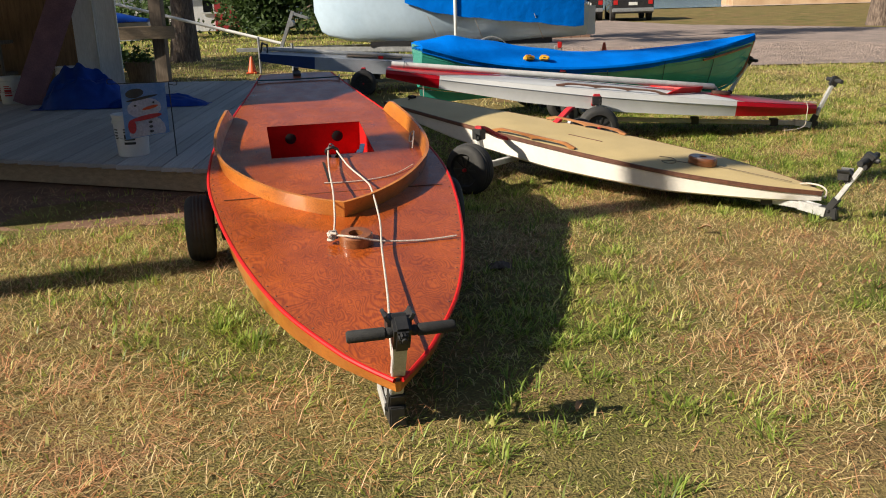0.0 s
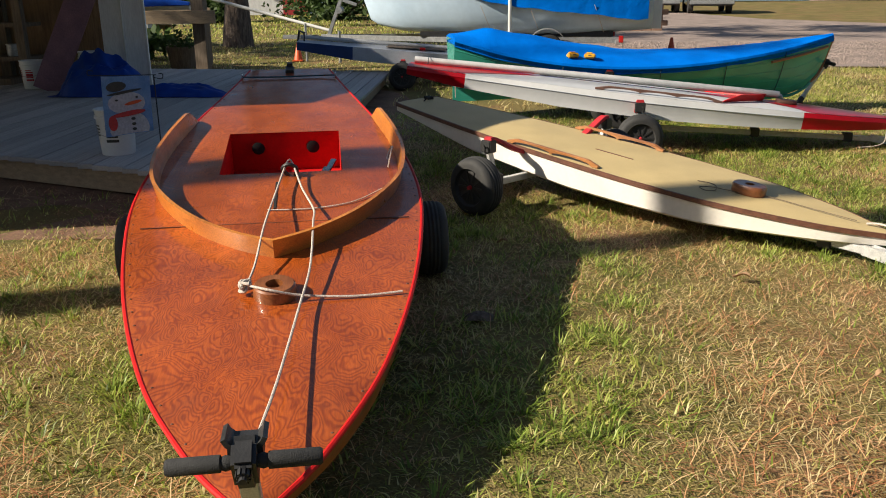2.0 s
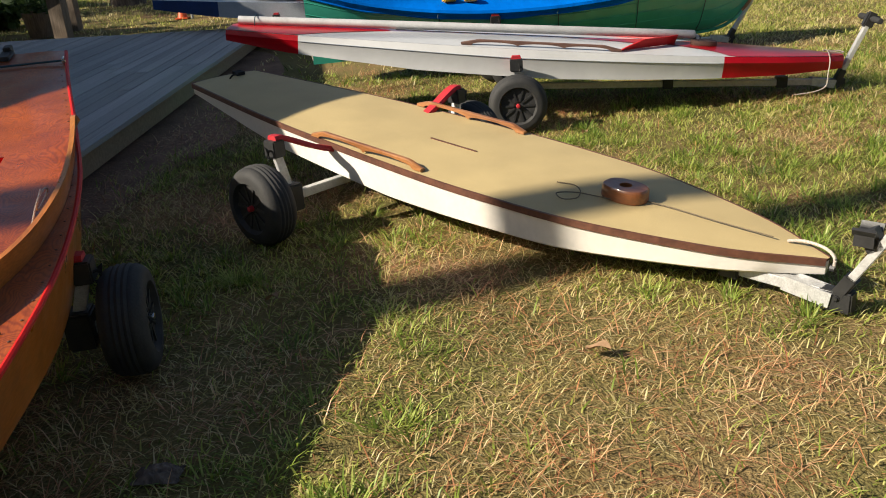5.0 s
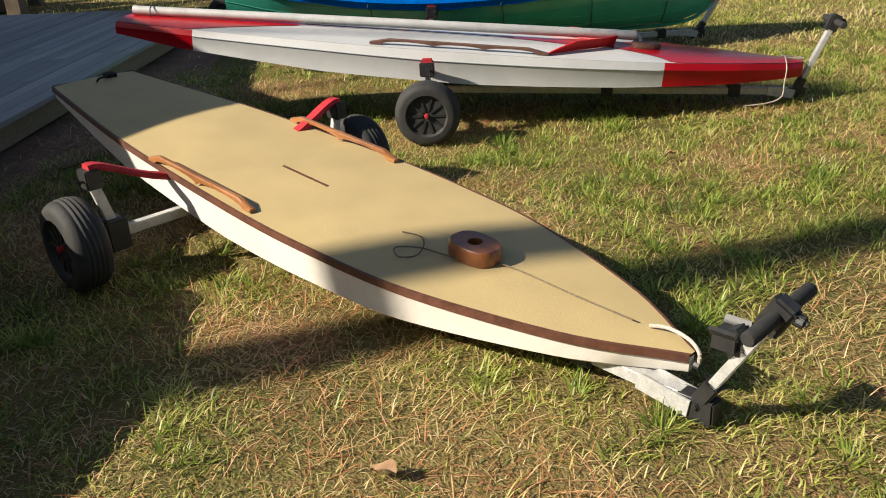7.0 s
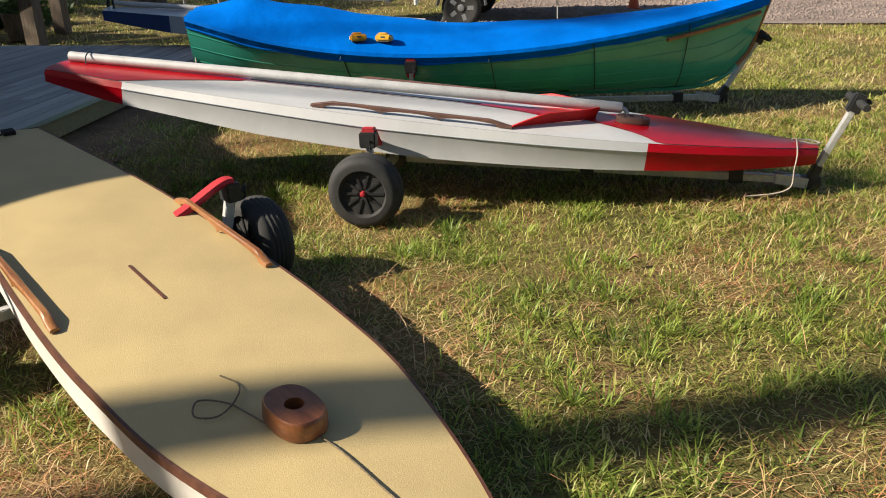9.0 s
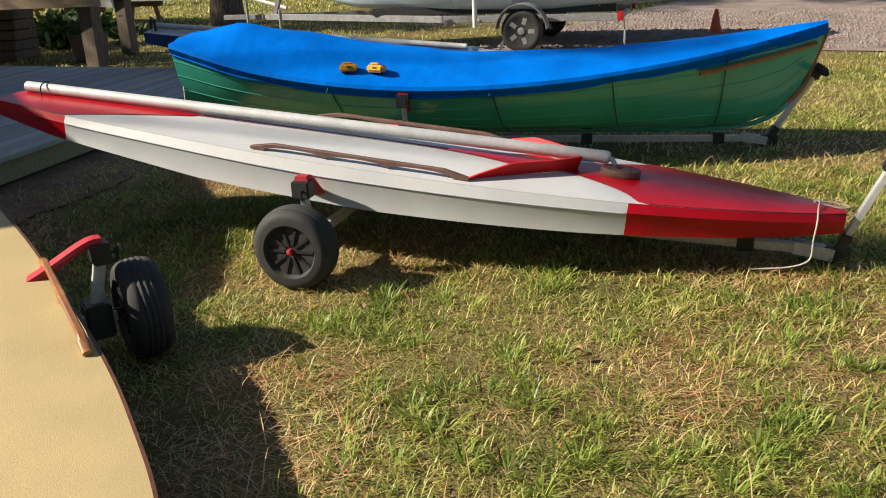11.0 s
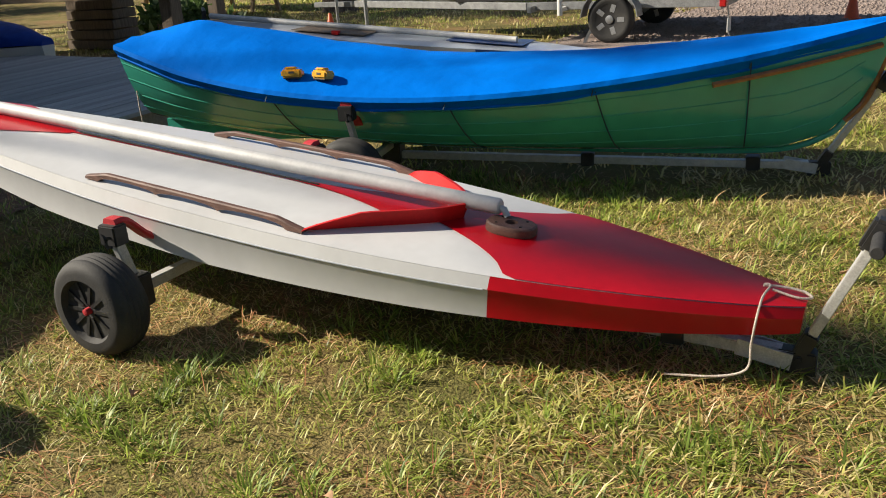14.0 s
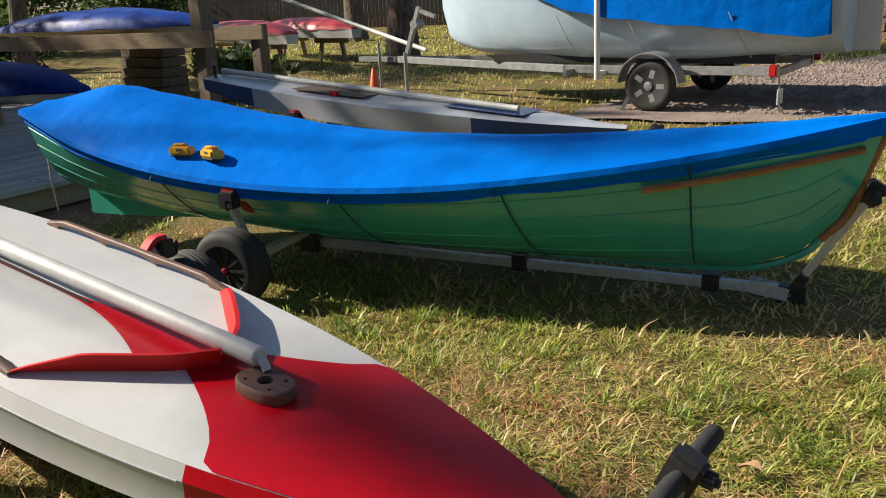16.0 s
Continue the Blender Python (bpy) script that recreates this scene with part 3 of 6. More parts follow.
def bucket(x, y, z, label, h=0.37, r=0.15, red=False, marks=True):
    b = root("bucket", pose(x, y, z, 0, 0, 10), label, "bucket")
    mesh("body", *lathe([(0, r * 0.86), (0.01, r * 0.88), (h * 0.8, r), (h * 0.8, r * 1.06), (h * 0.85, r * 1.06), (h * 0.86, r), (h * 0.97, r * 1.02), (h * 0.97, r * 1.08), (h, r * 1.08), (h, r * 0.96), (0.02, r * 0.82)], 32, "z"), "bucket", b, True)
    if marks:
        for k, (a0, a1, z0, z1) in enumerate(((250, 290, 0.3, 0.36), (252, 288, 0.4, 0.55), (252, 288, 0.58, 0.62), (252, 280, 0.65, 0.68), (210, 228, 0.5, 0.53), (208, 230, 0.57, 0.60), (209, 229, 0.64, 0.67), (211, 227, 0.43, 0.46))):
            V = []
            for zz in (z0, z1):
                for j in range(5):
                    a = radians(a0 + (a1 - a0) * j / 4)
                    rr = r * (0.88 + 0.12 * zz / 0.8) + 0.003
                    V.append((rr * math.cos(a), rr * math.sin(a), zz * h))
            mesh("print_bar", V, [(j, j + 1, 6 + j, 5 + j) for j in range(4)], "red_print" if red else "ink", b)
    mesh("bail", *tube(curve([(-r * 1.08, 0, h * 0.9), (-r * 0.8, -r * 0.9, h * 0.55), (0, -r * 1.2, h * 0.45), (r * 0.8, -r * 0.9, h * 0.55), (r * 1.08, 0, h * 0.9)], 5), 0.003, 5), "galv", b)
    return b


bucket(-2.76, 7.64, DZ, "white plastic bucket with dark print standing on the deck")
bucket(-5.95, 12.05, DZ, "white plastic bucket with red print in the shed", red=True)
bucket(-5.15, 12.1, DZ, "white lidded plastic bucket behind the blue tarpaulin", h=0.48, marks=False)
tin_colours = ("galv", "bucket", "galv", "ink", "rail_wood", "bucket", "galv")
for i in range(7):
    c = root("paint_tin", pose(-8.5 + 0.33 * i, 12.6 + 0.06 * (i % 3), 1.05 if i % 2 else 0.6), "dusty paint tin on a rough timber shelf", "tin", "tins on the shelf")
    mesh("body", *lathe([(0, 0.07), (0.004, 0.075), (0.15 + 0.02 * (i % 3), 0.075), (0.155 + 0.02 * (i % 3), 0.08), (0.165 + 0.02 * (i % 3), 0.08), (0.165 + 0.02 * (i % 3), 0.06)], 16, "z"), tin_colours[i], c, True)

board = tagged(mesh("leaning_board", *bar((-5.62, 11.75, DZ), (-4.95, 12.4, 2.1), 0.36, 0.025, up=(0.2, -1, 0)), "mauve", bevel=0.003), "faded mauve board leaning against the shed post", "board")


def heap(name, cx, cy, z, sx, sy, h, mat, label, category, seed, tail=None):
    """A crumpled cloth heap."""
    V, F, n, m = [], [], 44, 30
    for j in range(m):
        for i in range(n):
            u, v = i / (n - 1) * 2 - 1, j / (m - 1) * 2 - 1
            r2 = max(0.0, 1 - (abs(u) ** 2.2 + abs(v) ** 2.2))
            folds = 0.8 + 0.5 * noise.noise((u * 1.8 + seed, v * 1.8, seed)) + 0.22 * noise.noise((u * 4 + v, v * 4 + seed, 1)) + 0.08 * abs(noise.noise((u * 9, v * 9, 2)))
            V.append((cx + u * sx * (1 + 0.12 * noise.noise((u * 2, v * 2, seed + 4))), cy + v * sy, z + 0.004 + h * r2 ** 0.6 * folds))
    F = [(j * n + i, j * n + i + 1, (j + 1) * n + i + 1, (j + 1) * n + i) for j in range(m - 1) for i in range(n - 1)]
    return tagged(mesh(name, V, F, mat, None, True), label, category)


heap("tarpaulin", -4.7, 11.45, DZ, 0.58, 0.36, 0.5, "tarp_dark", "crumpled dark blue tarpaulin heaped on the deck", "tarpaulin", 2)
heap("earth_clod", 0.33, 4.75, 0.0, 0.07, 0.045, 0.03, "bark", "dark clod of wet litter on the grass", "clod", 5)
heap("tarpaulin", -3.7, 11.3, DZ, 0.68, 0.2, 0.16, "tarp_dark", "folded dark blue cloth trailing over the deck", "tarpaulin", 9)


# garden flag on a wire stand
def flag():
    f = root("garden_flag", pose(-2.73, 7.44, DZ - 0.3, 0, 0, 8), "light blue garden flag with a snow figure on wire stand", "flag")
    st = curve([(-0.06, 0, 0.985), (-0.1, 0, 0.99), (-0.105, 0, 0.955), (-0.07, 0, 0.95), (0.0, 0, 0.95), (0.42, 0, 0.95)], 4)
    mesh("stand", *join([tube([(0.40, 0, 0.3), (0.40, 0, 0.95)], 0.005, 6), tube(st, 0.004, 6), tube(curve([(0.40, 0, 0.93), (0.46, 0, 0.92), (0.47, 0, 0.955), (0.44, 0, 0.96)], 4), 0.004, 6)]), "black", f)
    n, m, V = 12, 16, []

    def place(u, v):
        return (0.0 + u * 0.37 + 0.02 * v * math.sin(3 * u), -0.02 - 0.02 * math.sin(u * 6 + v * 2) - 0.03 * v, 0.945 - v * 0.47 + 0.05 * u * v)
    for dy in (0.0, 0.004):
        for j in range(m):
            for i in range(n):
                x, y, z = place(i / (n - 1), j / (m - 1))
                V.append((x, y + dy, z))
    F = [(d + j * n + i, d + j * n + i + 1, d + (j + 1) * n + i + 1, d + (j + 1) * n + i) for d in (0, n * m) for j in range(m - 1) for i in range(n - 1)]
    mesh("cloth", V, F, "flag_blue", f, True)

    def patch(name, cu, cv, ru, rv, mat, k, turn=0.0, sides=16):
        P = []
        rings = (0.0, 0.5, 1.0)
        for r in rings:
            for i in range(sides):
                a = 2 * math.pi * i / sides
                du, dv = ru * r * math.cos(a), rv * r * math.sin(a)
                u, v = cu + du * math.cos(turn) - dv * math.sin(turn), cv + du * math.sin(turn) + dv * math.cos(turn)
                x, y, z = place(min(max(u, 0.01), 0.99), min(max(v, 0.01), 0.99))
                P.append((x, y - 0.003 * k, z))
        Q = [(r * sides + i, r * sides + (i + 1) % sides, (r + 1) * sides + (i + 1) % sides, (r + 1) * sides + i) for r in range(2) for i in range(sides)]
        mesh(name, P, Q, mat, f)
    patch("snow_body", 0.5, 0.92, 0.42, 0.30, "flag_white", 1)
    patch("snow_head", 0.48, 0.46, 0.38, 0.19, "flag_white", 2)
    patch("hat_brim", 0.45, 0.27, 0.36, 0.025, "ink", 3, -0.12)
    patch("hat_crown", 0.30, 0.17, 0.2, 0.085, "ink", 3, -0.1)
    patch("scarf", 0.5, 0.64, 0.36, 0.045, "red_print", 4, -0.08)
    patch("scarf_end", 0.16, 0.78, 0.08, 0.13, "red_print", 4)
    patch("nose", 0.60, 0.46, 0.19, 0.03, "orange", 4, -0.15)
    for v in (0.74, 0.83, 0.92):
        patch("button", 0.55, v, 0.05, 0.026, "ink", 5)
    for u, v in ((0.28, 0.40), (0.68, 0.37)):
        patch("eye_dot", u, v, 0.03, 0.017, "ink", 4)


flag()


# ---- boat A: varnished plywood sailboat ----
A_BOW, A_U = (-0.173, 2.783), (-0.22, 0.975)


def boat_a():
    b = root("wooden_sailboat", frame_of(A_BOW, A_U, 0.232, 0.15), "varnished plywood sailing boat with red trim on a trolley", "boat")
    S, B = smooth_line([0, 0.12, 0.26, 0.62, 1.12, 1.67, 2.22, 2.82, 3.4, 4.17, 4.68], [0.012, 0.11, 0.20, 0.375, 0.525, 0.63, 0.683, 0.65, 0.545, 0.385, 0.29], 72)
    D = np.interp(S, [0, 0.3, 1, 2.2, 3.4, 4.68], [0.055, 0.10, 0.19, 0.27, 0.26, 0.2])
    C = np.interp(S, [0, 0.3, 1, 2.2, 4.68], [0.7, 0.9, 0.92, 0.92, 0.9])
    loft("hull", S, lambda i: [(-B[i], -0.012), (-B[i] * C[i], -D[i]), (B[i] * C[i], -D[i]), (B[i], -0.012)], "side_ply", b)
    # deck with the cockpit opening
    y0, y1, hw = 2.50, 3.17, 0.315
    SS = sorted(list(S) + [y0, y1])
    bb = np.interp(SS, S, B)
    V, F = [], []
    for s, x in zip(SS, bb):
        h = min(hw, x * 0.7)
        V += [(-x, s, 0), (-h, s, 0.006), (h, s, 0.006), (x, s, 0), (-x, s, -0.012), (x, s, -0.012)]
    for i in range(len(SS) - 1):
        a, c = 6 * i, 6 * i + 6
        F += [(a, a + 1, c + 1, c), (a + 2, a + 3, c + 3, c + 2)]
        if not (SS[i] >= y0 - 1e-6 and SS[i + 1] <= y1 + 1e-6):
            F.append((a + 1, a + 2, c + 2, c + 1))
    mesh("deck", V, F, "deck_ply", b, True)
    # red cockpit well, its after side sloping
    zb = -0.235
    c = [(-hw, y0, 0.004), (hw, y0, 0.004), (hw, y1, 0.004), (-hw, y1, 0.004), (-hw, y0, zb), (hw, y0, zb), (hw, y1 + 0.03, zb), (-hw, y1 + 0.03, zb)]
    o = [(x * 1.03, y + (0.012 if y > 2.8 else -0.012), z - (0.01 if z < 0 else 0.012)) for x, y, z in c]
    mesh("cockpit_well", c + o, [(0, 1, 5, 4), (1, 2, 6, 5), (2, 3, 7, 6), (3, 0, 4, 7), (4, 5, 6, 7), (8, 9, 13, 12), (9, 10, 14, 13), (10, 11, 15, 14), (11, 8, 12, 15), (12, 13, 14, 15)], "red_trim", b)
    for x in (-0.16, 0.16):
        o = mesh("drain_hole", *lathe([(0, 0.036), (0.006, 0.038), (0.008, 0.03)], 18, "z"), "dark_hole", b, True)
        o.matrix_local = pose(x, y1 + 0.008, -0.09, 90, 0, 0)
    # red gunwale
    for sx in (-1, 1):
        mesh("gunwale", *tube([(sx * (B[i] + 0.002), S[i], -0.006) for i in range(len(S))], 0.010, 8), "red_trim", b, True)
    # fastenings along the edge
    scr = []
    for k in range(44):
        s = 0.12 + k * 0.1
        x = float(np.interp(s, S, B)) - 0.022
        if s < 4.6:
            for sx in (-1, 1):
                scr.append([(p + sx * x, q + s, r + 0.0015) for p, q, r in lathe([(0, 0.005), (0.0015, 0.004), (0.002, 0.001)], 6, "z")[0]])
    f0 = lathe([(0, 0.005), (0.0015, 0.004), (0.002, 0.001)], 6, "z")[1]
    tagged(mesh("deck_screws", *join([(v, f0) for v in scr]), "brown_strip", b), kind="stuff")
    # deck joint and traveller
    mesh("deck_seam", *box(-0.60, 0.60, 1.86, 1.865, 0.004, 0.0075), "brown_strip", b)
    mesh("traveller_line", *tube(curve([(-0.33, 4.42, 0.02), (-0.1, 4.41, 0.018), (0.12, 4.42, 0.018), (0.33, 4.42, 0.02)], 5), 0.006, 6), "dark_line", b)
    for sx in (-1, 1):
        mesh("eye_bolt", *tube(curve([(sx * 0.33, 4.41, 0.0), (sx * 0.33, 4.40, 0.03), (sx * 0.33, 4.43, 0.035), (sx * 0.33, 4.44, 0.0)], 4), 0.005, 6), "chrome", b)
    mesh("rudder_fitting", *join([box(-0.03, 0.03, 4.55, 4.68, 0.006, 0.03), box(-0.02, 0.02, 4.66, 4.72, -0.1, 0.05)]), "black", b, bevel=0.004)
    # wave coaming
    for sx in (-1, 1):
        P = curve([(0.0, 1.51, 0), (0.16, 1.61, 0), (0.34, 1.79, 0), (0.49, 2.03, 0), (0.585, 2.28, 0), (0.622, 2.62, 0), (0.60, 2.98, 0), (0.555, 3.3, 0), (0.535, 3.45, 0)], 5)
        V = []
        n = len(P)
        for i, p in enumerate(P):
            d = (P[min(i + 1, n - 1)] - P[max(i - 1, 0)]).normalized()
            nrm = Vector((d.y, -d.x, 0))
            h = 0.095 * min(1, (n - 1 - i) / 6 + 0.25)
            if i == 0:
                nrm = Vector((0, -1, 0))
            for off, z in ((0.009, 0.002), (0.009 + 0.02, h), (-0.009 + 0.02, h), (-0.009, 0.002)):
                q = p + nrm * off
                V.append((sx * max(q.x, 0.0), q.y, z))
        F = [(4 * i + k, 4 * i + (k + 1) % 4, 4 * i + 4 + (k + 1) % 4, 4 * i + 4 + k) for i in range(n - 1) for k in range(4)]
        F += [(0, 1, 2, 3), tuple(4 * n - 4 + k for k in range(4))]
        mesh("coaming", V, F, "coaming", b, True)
    # mast step block with a hole, and deck slot
    blk = lathe([(0.0, 0.082), (0.01, 0.084), (0.046, 0.08), (0.052, 0.073), (0.052, 0.034), (0.012, 0.032)], 28, "z")
    mesh("mast_step", *blk, "block_wood", b, True).matrix_local = pose(0.015, 1.18, 0.004)
    mesh("mast_hole", *lathe([(0, 0.036), (0.004, 0.034)], 20, "z"), "dark_hole", b).matrix_local = pose(0.015, 1.18, 0.018)
    mesh("board_slot", *box(-0.024, -0.012, 2.02, 2.36, 0.006, 0.0095), "dark_hole", b)
    mesh("hiking_strap_clip", *join([bar((0.235, 2.56, -0.02), (0.275, 2.74, -0.02), 0.03, 0.012), bar((0.225, 2.54, -0.014), (0.24, 2.6, -0.014), 0.04, 0.014)]), "chrome", b, bevel=0.002)
    mesh("shock_cord", *tube(curve([(0.555, 2.5, 0.012), (0.575, 2.56, 0.07), (0.59, 2.62, 0.085), (0.58, 2.68, 0.05), (0.56, 2.62, 0.02), (0.57, 2.55, 0.05), (0.585, 2.6, 0.095)], 5), 0.004, 6), "rope", b, True)
    mesh("sheet_block", *join([tube(curve([(0.035, 2.46, 0.005), (0.01, 2.44, 0.05), (0.045, 2.43, 0.075), (0.08, 2.44, 0.05), (0.075, 2.46, 0.005)], 4), 0.011, 6)]), "black", b, True)
    return b


boat_a()


def rope(name, pts, r, mat, label, m, n=7):
    o = tagged(mesh(name, *tube(curve(pts, n), r, 7), mat, None, True), label, "rope")
    o.matrix_world = m
    return o


MA = frame_of(A_BOW, A_U, 0.232, 0.15)
rope("mooring_rope", [(-0.02, 0.0, 0.09), (0.0, 0.16, 0.10), (0.05, 0.5, 0.075), (0.11, 1.0, 0.05), (0.15, 1.3, 0.06), (0.165, 1.66, 0.09), (0.165, 1.9, 0.05), (0.11, 2.2, 0.035), (0.065, 2.46, 0.06), (0.045, 2.48, 0.08), (0.025, 2.45, 0.06), (-0.01, 2.1, 0.06), (-0.04, 1.62, 0.10), (-0.065, 1.35, 0.06), (-0.09, 1.2, 0.045)], 0.005, "rope", "white braided rope led over the varnished deck", MA)
rope("rope_tail", [(-0.09, 1.19, 0.05), (0.0, 1.11, 0.066), (0.12, 1.12, 0.03), (0.32, 1.12, 0.014), (0.50, 1.14, 0.012)], 0.005, "rope", "loose end of white rope lying on the deck", MA)
kn = []
for k in range(26):
    a = k * 0.9
    kn.append((-0.095 + 0.018 * math.cos(a) + 0.006 * math.sin(2.3 * a), 1.19 + 0.018 * math.sin(a * 1.2), 0.045 + 0.018 * math.sin(a * 0.7)))
rope("rope_knot", kn, 0.0065, "rope", "knot in the white rope beside the mast step", MA, 3)
rope("thin_cord", [(-0.05, 2.0, 0.012), (0.05, 1.99, 0.012), (0.2, 2.0, 0.012), (0.36, 2.06, 0.012), (0.5, 2.2, 0.014)], 0.0035, "rope", "thin white cord on the deck inside the coaming", MA)
trolley((-0.19, 2.87), A_U, 2.45, 0.78, 0.40, (-0.21, 0.45), "chrome", "boat trolley with balloon tyres under the wooden boat", head=0.92, joint=0.03, arm_in=0.22)

# ---- boat B: cream decked boat ----
B_BOW, B_U = (2.628, 5.715), (-0.748, 0.665)


def grab_rail(parent, x0, x1, y0, y1, mat, h=0.035, humps=2):
    """A long hand rail on feet, with finger openings between them and tapered ends."""
    a, c = Vector((x0, y0, 0)), Vector((x1, y1, 0))
    d = (c - a).normalized()
    nrm = Vector((-d.y, d.x, 0))
    L = (c - a).length
    n = 30 * humps
    V = []
    for i in range(n + 1):
        t = i / n
        z = h * min(1.0, 0.35 + 6 * t, 0.35 + 6 * (1 - t))
        u = (t - 0.07) / 0.86 * humps
        open_ = max(0.0, math.sin(math.pi * (u % 1.0))) ** 0.35 if 0 < u < humps else 0.0
        lo = (h * 0.58) * open_
        wv = 0.016 - 0.003 * open_
        p = a + d * (L * t)
        for off, zz in ((wv, lo), (wv, z - 0.005), (wv * 0.6, z), (-wv * 0.6, z), (-wv, z - 0.005), (-wv, lo)):
            q = p + nrm * off
            V.append((q.x, q.y, zz + 0.002))
    F = [(6 * i + k, 6 * i + (k + 1) % 6, 6 * i + 6 + (k + 1) % 6, 6 * i + 6 + k) for i in range(n) for k in range(6)]
    F += [tuple(range(6)), tuple(6 * n + k for k in range(6))]
    return mesh("grab_rail", V, F, mat, parent, True)


def oval_block(parent, x, y, rx, ry, h, mat, turn=0):
    n = 32
    V, F = [], []
    rings = [(1.0, 0), (1.02, 0.008), (1.0, h * 0.85), (0.93, h), (0.42, h), (0.40, 0.012)]
    for r, z in rings:
        for k in range(n):
            a = 2 * math.pi * k / n
            if r > 0.5:
                px, py = rx * r * abs(math.cos(a)) ** 0.8 * math.copysign(1, math.cos(a)), ry * r * abs(math.sin(a)) ** 0.8 * math.copysign(1, math.sin(a))
            else:
                px, py = rx * r * 0.9 * math.cos(a), rx * r * 0.9 * math.sin(a)
            V.append((px, py, z))
    for i in range(len(rings) - 1):
        F += [(i * n + k, i * n + (k + 1) % n, (i + 1) * n + (k + 1) % n, (i + 1) * n + k) for k in range(n)]
    F += [tuple(range(n)), tuple(len(V) - n + k for k in range(n))]
    o = mesh("mast_step", V, F, mat, parent, True)
    o.matrix_local = pose(x, y, 0.002, 0, 0, turn)
    h_ = mesh("mast_hole", *lathe([(0, rx * 0.35), (0.003, rx * 0.33)], 20, "z"), "dark_hole", parent)
    h_.matrix_local = pose(x, y, 0.016)
    for k in range(4):
        a = radians(45 + 90 * k + turn)
        s = mesh("fixing_hole", *lathe([(0, 0.006), (0.002, 0.005)], 8, "z"), "dark_hole", parent)
        s.matrix_local = pose(x + rx * 0.72 * math.cos(a), y + ry * 0.72 * math.sin(a), 0.002 + h)
    return o


def boat_b():
    b = root("flat_deck_sailboat", frame_of(B_BOW, B_U, 0.165, 0.10), "cream-decked flat sailing boat with white sides on a trolley", "boat")
    S, B = smooth_line([0, 0.06, 0.36, 0.9, 1.35, 1.8, 2.55, 3.15, 4.01], [0.012, 0.045, 0.205, 0.365, 0.415, 0.428, 0.40, 0.352, 0.245], 64)
    D = np.interp(S, [0, 0.3, 1, 2, 3, 4.01], [0.065, 0.10, 0.165, 0.20, 0.17, 0.075])
    loft("hull", S, lambda i: [(-B[i], -0.01), (-B[i] * 0.97, -D[i] * 0.9), (-B[i] * 0.9, -D[i]), (B[i] * 0.9, -D[i]), (B[i] * 0.97, -D[i] * 0.9), (B[i], -0.01)], "cream_side", b)
    V, F = [], []
    for s, x in zip(S, B):
        V += [(-x, s, 0), (-x * 0.5, s, 0.012 * x / 0.43), (0, s, 0.016 * x / 0.43), (x * 0.5, s, 0.012 * x / 0.43), (x, s, 0)]
    F = [(5 * i + k, 5 * i + k + 1, 5 * i + 6 + k, 5 * i + 5 + k) for i in range(len(S) - 1) for k in range(4)]
    mesh("deck", V, F, "cream_deck", b, True)
    for sx in (-1, 1):
        P = [Vector((sx * (B[i] + 0.004), S[i], -0.012)) for i in range(len(S))]
        V = []
        for p in P:
            V += [p + Vector((sx * 0.005, 0, 0.013)), p + Vector((sx * 0.005, 0, -0.016)), p + Vector((-sx * 0.006, 0, -0.016)), p + Vector((-sx * 0.006, 0, 0.014))]
        F = [(4 * i + k, 4 * i + (k + 1) % 4, 4 * i + 4 + (k + 1) % 4, 4 * i + 4 + k) for i in range(len(P) - 1) for k in range(4)]
        mesh("rub_strip", V, F, "brown_strip", b)
    mesh("stern_strip", *box(-0.245, 0.245, 4.008, 4.022, -0.03, 0.004), "brown_strip", b)
    for sx in (-1, 1):
        grab_rail(b, sx * 0.395, sx * 0.40, 1.77, 2.58, "rail_wood", 0.04)
    for o in b.children:
        if o.name.startswith("grab_rail"):
            o.location.z = 0.004
    oval_block(b, -0.035, 0.88, 0.075, 0.105, 0.058, "block_wood").location.z = 0.014
    mesh("board_slot", *box(-0.032, -0.020, 1.75, 2.07, 0.014, 0.0185), "brown_strip", b)
    mesh("stern_cleat", *join([tube(curve([(-0.03, 3.9, 0.012), (-0.02, 3.88, 0.035), (0.03, 3.9, 0.03), (0.06, 3.98, 0.014)], 4), 0.006, 6), box(0.05, 0.11, 3.93, 3.99, 0.008, 0.03)]), "dark_hole", b)
    mesh("bow_eye", *tube(curve([(0.02, 0.17, 0.012), (0.03, 0.11, 0.026), (0.015, 0.03, 0.03), (0.0, -0.018, 0.012), (0.0, -0.025, -0.03)], 5), 0.0065, 8), "rope", b, True)
    mesh("bow_fitting", *join([tube([(0, -0.03, -0.035), (0, -0.012, -0.035)], 0.014, 8)]), "black", b)


boat_b()
MB = frame_of(B_BOW, B_U, 0.165, 0.10)
rope("deck_cord", [(0.0, 0.22, 0.02), (-0.01, 0.45, 0.02), (-0.02, 0.75, 0.021), (-0.10, 0.88, 0.022), (-0.125, 0.97, 0.022), (-0.15, 1.06, 0.022), (-0.21, 1.12, 0.021), (-0.25, 1.06, 0.021), (-0.20, 1.02, 0.021), (-0.13, 1.05, 0.026), (-0.08, 1.12, 0.022), (-0.10, 1.2, 0.02)], 0.0028, "twine", "thin worn cord lying on the cream deck", MB, 6)
trolley((2.61, 5.625), B_U, 2.48, 0.79, 0.45, (-0.21, 0.43), "red", "boat trolley with red padded arms under the cream boat", head=0.55, arm_in=0.5)

# ---- boat C: red and white sailboat ----
C_BOW, C_U = (4.1, 9.32), (-1.0, 0.03)


